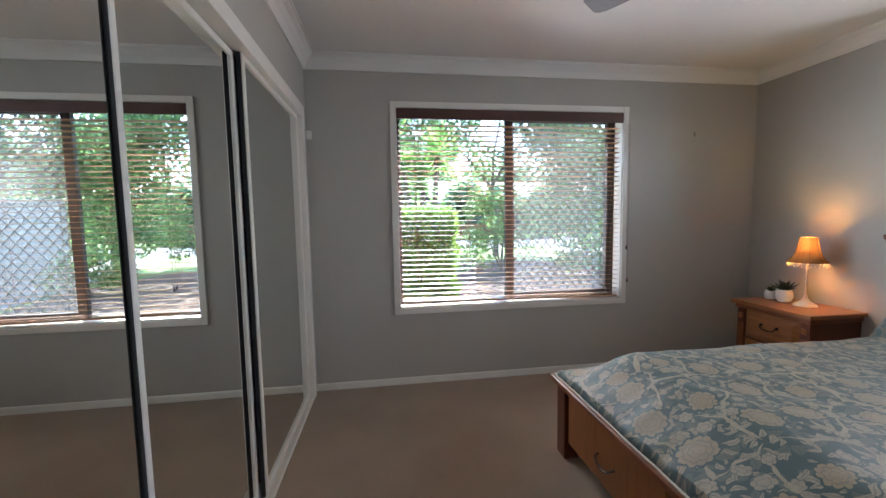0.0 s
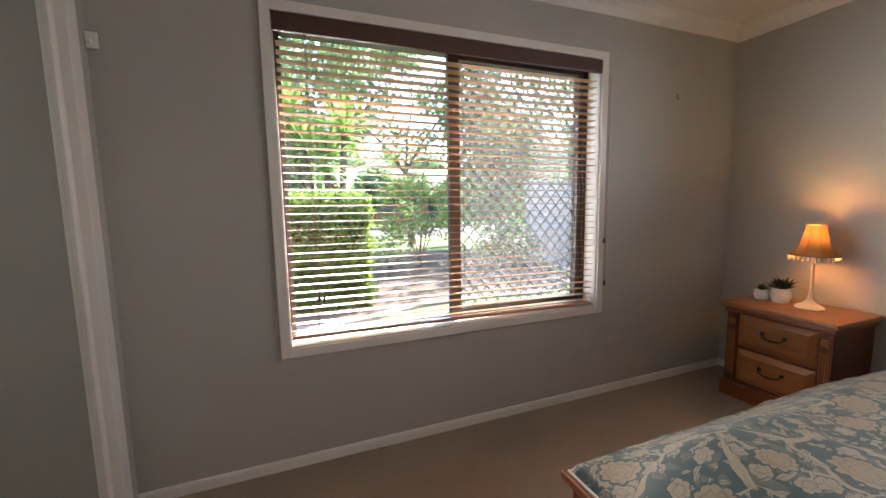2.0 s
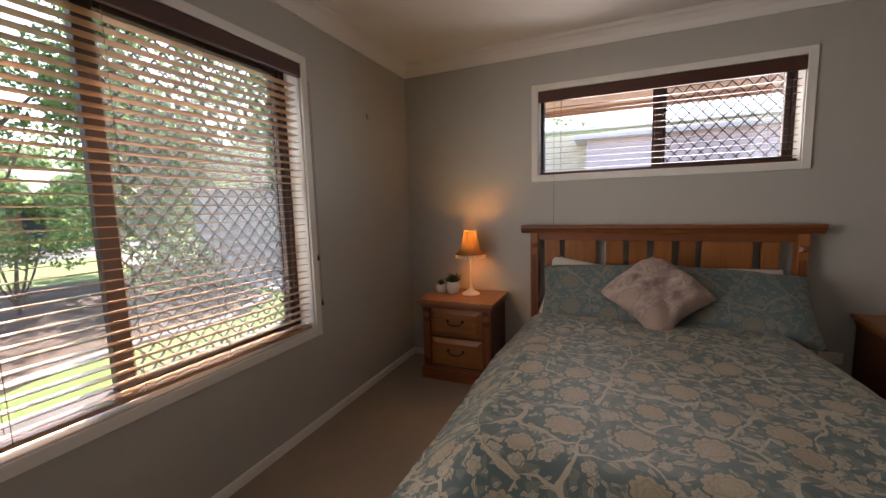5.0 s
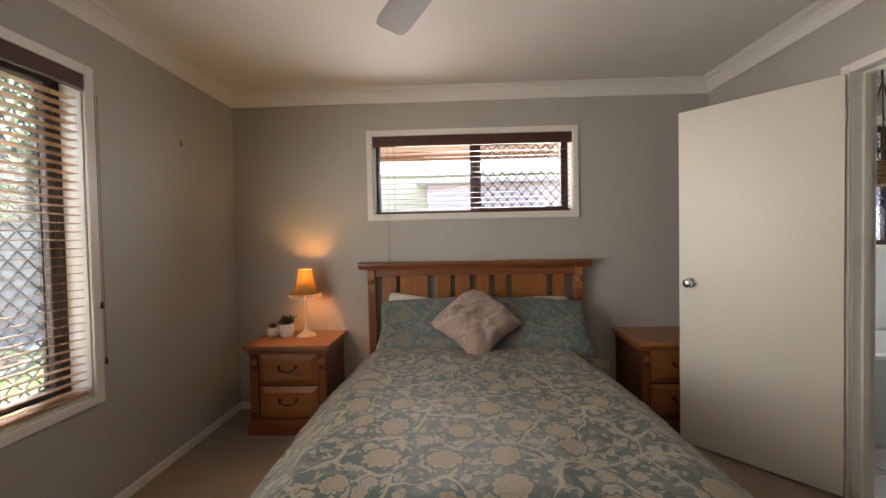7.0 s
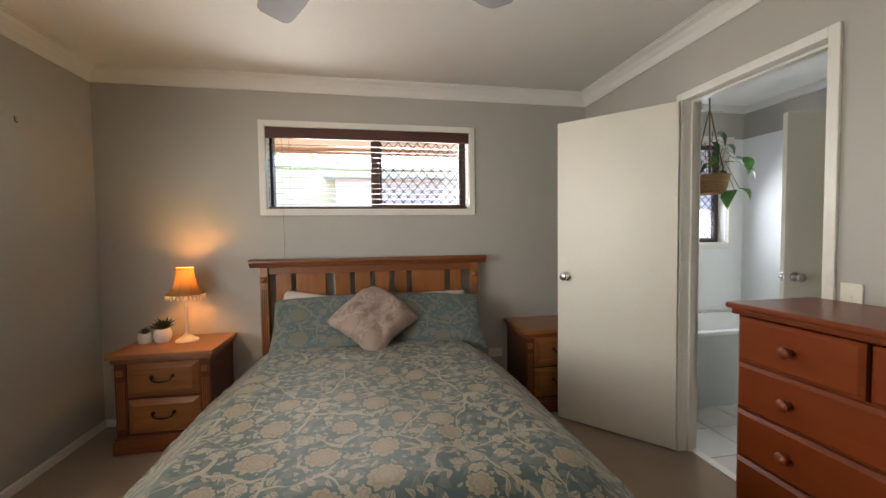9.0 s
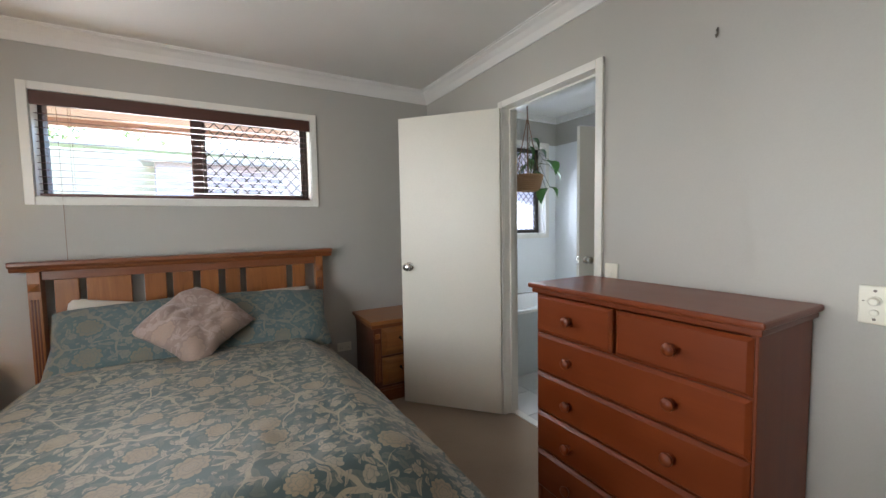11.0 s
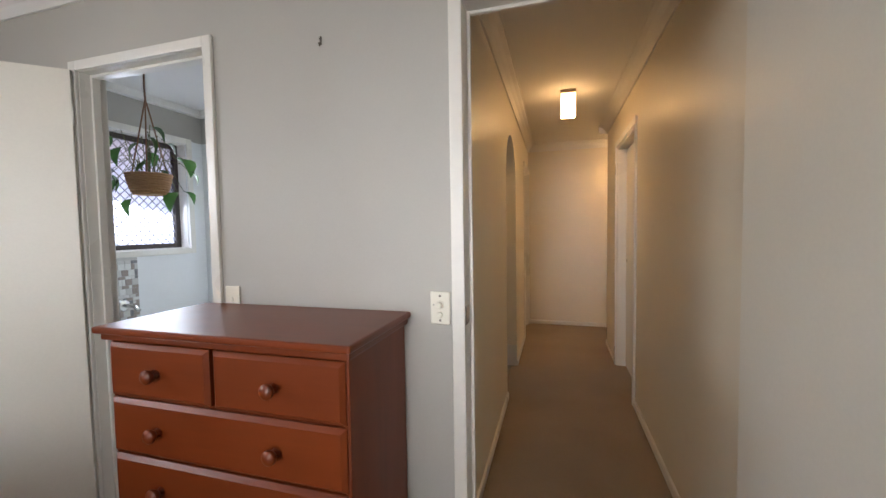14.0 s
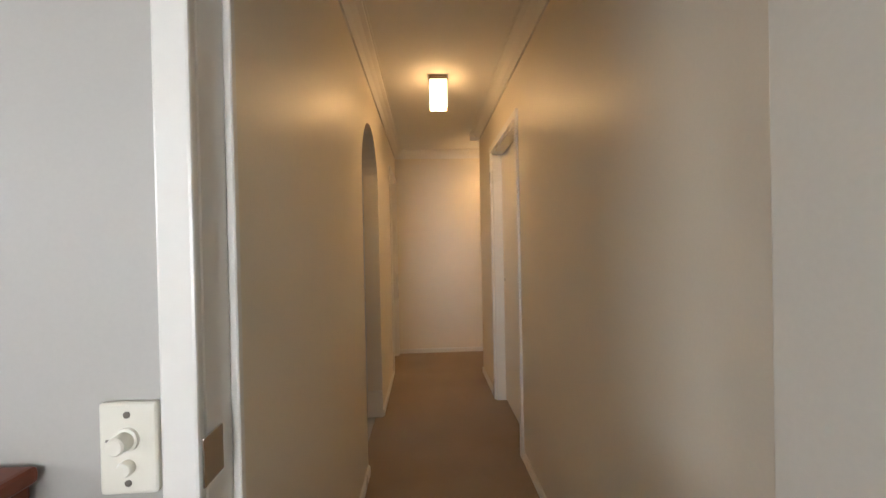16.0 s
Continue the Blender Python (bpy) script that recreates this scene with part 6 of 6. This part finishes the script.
def spear_palm(at, label, heads, seed):
    """A yucca: bare leaning stems with rosettes of long stiff spears, dead ones hanging below."""
    t = thing("yucca", at, label, "yucca")
    rnd = random.Random(seed)
    st, green, dry = B(), B(), B()
    for (hx, hy, hz), r in heads:
        tube(st, [(hx * 0.2, hy * 0.2, 0), (hx * 0.7, hy * 0.7, hz * 0.5), (hx, hy, hz)], [0.10, 0.08, 0.07], 9)
        for k in range(120):
            a, el = rnd.uniform(0, 2 * pi), rnd.uniform(-0.55, 1.45)
            ll = r * rnd.uniform(0.75, 1.1)
            d = Vector((cos(a) * cos(el), sin(a) * cos(el), sin(el)))
            s = Vector((-sin(a), cos(a), 0))
            base = Vector((hx, hy, hz)) + Vector((0, 0, 0.12 * sin(el)))
            bm = green if el > -0.42 or k % 3 else dry
            rows = []
            for f, wd in ((0.04, 0.026), (0.4, 0.036), (0.75, 0.022), (1.0, 0.001)):
                c = base + d * ll * f - Vector((0, 0, 0.18 * ll * f * f))
                rows.append((bm.verts.new(c - s * wd), bm.verts.new(c + s * wd)))
            for (p, q), (p2, q2) in zip(rows, rows[1:]):
                bm.faces.new((p, q, q2, p2))
    part("stems", st, BARK, t, "", True)
    part("leaves", green, PALM_LEAF, t, "stiff green spear leaves")
    part("dead_leaves", dry, DRY_LEAF, t, "hanging dead leaves")
    return t


spear_palm((0.75, 9.75, GZ), "yucca with spiky green heads behind the hedge", [((-0.05, 0.0, 2.35), 0.85), ((0.35, 0.1, 3.0), 0.9), ((-0.75, 0.2, 3.3), 0.9), ((-0.5, -0.1, 2.6), 0.7)], 6)


# ---- neighbouring buildings ----
def gable_house(name, at, w, d, h, rise, wall_mat, roof_mat, label, openings):
    t = thing(name, at, label, "house")
    bm = B()
    box(bm, (0, 0, -0.3), (w, d, h))
    part("wall", bm, wall_mat, t)
    rf = B()
    prof = [(-0.5, h - 0.05), (d / 2, h + rise), (d + 0.5, h - 0.05), (d + 0.5, h + 0.08), (d / 2, h + rise + 0.14), (-0.5, h + 0.08)]
    rings = [[rf.verts.new((x, y, z)) for y, z in prof] for x in (-0.4, w + 0.4)]
    for k in range(6):
        rf.faces.new((rings[0][k], rings[0][(k + 1) % 6], rings[1][(k + 1) % 6], rings[1][k]))
    rf.faces.new(rings[0])
    rf.faces.new(rings[1])
    part("roof", rf, roof_mat, t)
    for x0, x1, z0, z1 in openings:
        win = part("window", box(B(), (x0, -0.04, z0), (x1, -0.002, z1), 0.01, 1), BRONZE, t)
        part("pane", box(B(), (x0 + 0.06, -0.052, z0 + 0.06), (x1 - 0.06, -0.041, z1 - 0.06)), DARKGLASS, win)
    return t


DARKGLASS = plain("dark_window_pane", (0.05, 0.06, 0.07), 0.08, vary=0.05, relief=0)
ROOFTILE = plain("grey_roof", (0.24, 0.22, 0.21), 0.7, vary=0.12, grain=8, relief=0.3, depth=0.01)
PALEROOF = plain("pale_metal_roof", (0.62, 0.63, 0.64), 0.4, vary=0.05, grain=20)
gable_house("house", (-14, 31, GZ), 14, 9, 2.7, 1.9, CREAMWALL, ROOFTILE, "low cream house across the road", [(2, 4, 0.9, 2.1), (6, 7, 0.1, 2.1), (9, 11.5, 0.9, 2.1)])
gable_house("house", (4, 33, GZ), 16, 9, 2.7, 2.0, BRICK, ROOFTILE, "low brick house across the road", [(2, 4.4, 0.9, 2.1), (7, 8, 0.1, 2.1), (10, 12.5, 0.9, 2.1)])
gw = B()
box(gw, (5.6, 9.6, GZ), (9.5, 9.8, 1.75))
box(gw, (5.55, 9.55, 1.75), (9.55, 9.85, 1.82), 0.01, 1)
structure("garden_wall", gw, GREYWALL, "pale rendered wall beside the driveway", "wall")

# neighbour to the east
nb = thing("neighbour_house", (8.3, -7.0, GZ), "cream rendered house close beside the bedroom", "house")
nw = B()
pts = [(0, -0.3), (16, -0.3), (16, 2.78), (8.0, 2.86), (0, 2.90)]
fr = [[nw.verts.new((x, y, z)) for y, z in pts] for x in (0, 0.3)]
for k in range(5):
    nw.faces.new((fr[0][k], fr[0][(k + 1) % 5], fr[1][(k + 1) % 5], fr[1][k]))
nw.faces.new(fr[0])
nw.faces.new(fr[1])
part("wall", nw, CREAMWALL, nb)
part("garage", box(B(), (-0.6, 2.0, -0.3), (-0.004, 8.95, 2.62), 0.01, 1), LILAC, nb, "pale lilac garage front")
part("coping", box(B(), (-0.05, -0.05, 2.905), (0.35, 16.05, 2.96), 0.01, 1), PALEROOF, nb, "pale metal wall capping")
part("roof", box(B(), (-0.8, 1.8, 2.6205), (-0.003, 9.15, 2.70), 0.01, 1), PALEROOF, nb)
tree("garden_tree", (15.5, 4.0, GZ), "sparse tree beyond the neighbouring house", ([(0, 0, 0), (0.1, 0, 2.2), (0, 0.1, 4.0)], [0.16, 0.12, 0.06]), [([(0, 0, 2.6), (0.2, -0.8, 3.6), (0, -1.6, 4.4)], [0.06, 0.04, 0.02]), ([(0, 0, 2.8), (0, 0.7, 3.8), (0.1, 1.5, 4.6)], [0.06, 0.04, 0.02])], scatter(14, 14, (-1.2, -1.9, 3.5), (1.2, 1.9, 4.9), 0.3, 0.6), 0.08, 14, TREE_LEAF, 260)

# far belt of trees
rng_far = np.random.default_rng(21)
cs_, ns_ = [], []
for c, r in scatter(22, 90, (-55, 42, 1.0), (60, 52, 9.0), 2.2, 4.0) + scatter(23, 46, (-20, 27, 0.6), (40, 29, 3.6), 1.0, 1.8):
    p_, d_ = clump(rng_far, c, r, 600)
    cs_.append(p_)
    ns_.append(d_)
far = leaves("tree_belt", np.concatenate(cs_), np.concatenate(ns_), 0.34, 22, TREE_LEAF, None)
tagged(far, "distant belt of suburban trees", "trees", "", "stuff")

# ---- outside skin of the house ----
wall("wall_outer_north", "y", YN + 0.205, YN + 0.28, -2.2, XE + 0.32, GZ - 0.2, 2.75, [(W1[0] - 0.03, W1[1] + 0.05, W1[2] - 0.02, W1[3] + 0.05)], BRICK, "brown face brick outer wall")
wall("wall_outer_east", "x", XE + 0.205, XE + 0.28, -5.0, YN + 0.204, GZ - 0.2, 2.75, [(W2[0] - 0.04, W2[1] + 0.04, W2[2] - 0.02, W2[3] + 0.04), (BW[0] - 0.04, BW[1] + 0.04, BW[2], BW[3])], BRICK, "brown face brick outer wall")
reveal("trim_reveal_north", "y", YN + 0.001, YN + 0.104, *W1)
reveal("trim_reveal_east", "x", XE + 0.001, XE + 0.104, *W2)
wall("wall_cavity_north", "y", YN + 0.101, YN + 0.204, -1.55, XE, 0, 2.5, [W1], GROUT, "cavity closer round the large window")
wall("wall_cavity_east", "x", XE + 0.101, XE + 0.204, BYS - 0.2, YN + 0.2, 0, 2.5, [W2, BW], GROUT, "cavity closer round the bed window")
structure("eave", box(B(), (XE + 0.28, -5, 2.20), (XE + 1.14, 4.2, 2.24)), SOFFIT, "pinkish eave lining along the house", "eave")
structure("fascia", box(B(), (XE + 1.12, -5, 2.14), (XE + 1.15, 4.2, 2.36), 0.004, 1), SOFFIT, "pinkish fascia board at the eave", "fascia")
structure("roof", box(B(), (-3.4, -6.0, 2.76), (XE + 1.15, 3.55, 2.86)), ROOFTILE, "grey house roof", "roof")
structure("wall_outer_closing", box(box(B(), (-3.3, -5.5, GZ - 0.2), (-3.2, 3.3, 2.75)), (-3.2, -5.5, GZ - 0.2), (XE + 0.3, -5.4, 2.75)), BRICK, "brown brick walls closing the house", "wall")

# ---- pieces of floor and wall ----
fl = bpy.data.objects["floor_bathroom"]
tile_bm = box(B(), (-0.147, -0.147, -0.0045), (0.147, 0.147, 0.0), 0.002, 1)
tile = part("tile", tile_bm, FLOORTILE, fl)
tile.location = (1.05, -0.74, 0.0)
for i in range(9):
    for j in range(11):
        x, y = 0.45 + 0.30 * i, -0.78 - 0.30 * j
        if (i, j) == (2, 0) or not (x < 2.30 or y < BYS):
            continue
        if x > 1.85 and y < BYS:
            continue
        o = new("tile", tile.data)
        o.parent = fl
        o.location = (x, y, 0.0)
th = B()
box(th, (D2[0], YS - 0.115, -0.004), (D2[1], YS - 0.061, 0.006), 0.002, 1)
structure("threshold", th, TRIM, "pale strip at the bathroom doorway", "trim")

MOSA = [plain("mosaic_" + n, c, 0.25, vary=0.1, grain=60, relief=0.05) for n, c in (("grey", (0.26, 0.26, 0.27)), ("pale", (0.62, 0.61, 0.59)), ("taupe", (0.38, 0.33, 0.30)), ("white", (0.74, 0.74, 0.72)))]
strip = mesh_object("mosaic_strip", box(B(), (BX - 0.014, -1.515, 0.567), (BX - 0.0085, -1.215, 1.143)), GROUT)
tagged(strip, "mosaic tile strip in greys above the bath", "mosaic", "", "structure")
rnd_m = random.Random(31)
meshes = {}
z = 0.570
while z < 1.115:
    hgt = rnd_m.choice((0.024, 0.048))
    y = -1.513
    while y < -1.24:
        wd = rnd_m.choice((0.024, 0.048, 0.048))
        wd = min(wd, -1.217 - y)
        key = (round(wd, 3), hgt, rnd_m.randrange(4))
        if key not in meshes:
            bm = box(B(), (-0.004, 0.001, 0.001), (0.0, key[0] - 0.001, hgt - 0.001), 0.0008, 1)
            o = part("mosaic_tile", bm, MOSA[key[2]], strip)
            meshes[key] = o.data
        else:
            o = new("mosaic_tile", meshes[key])
            o.parent = strip
        o.location = (BX - 0.0142, y, z)
        y += wd
    z += hgt
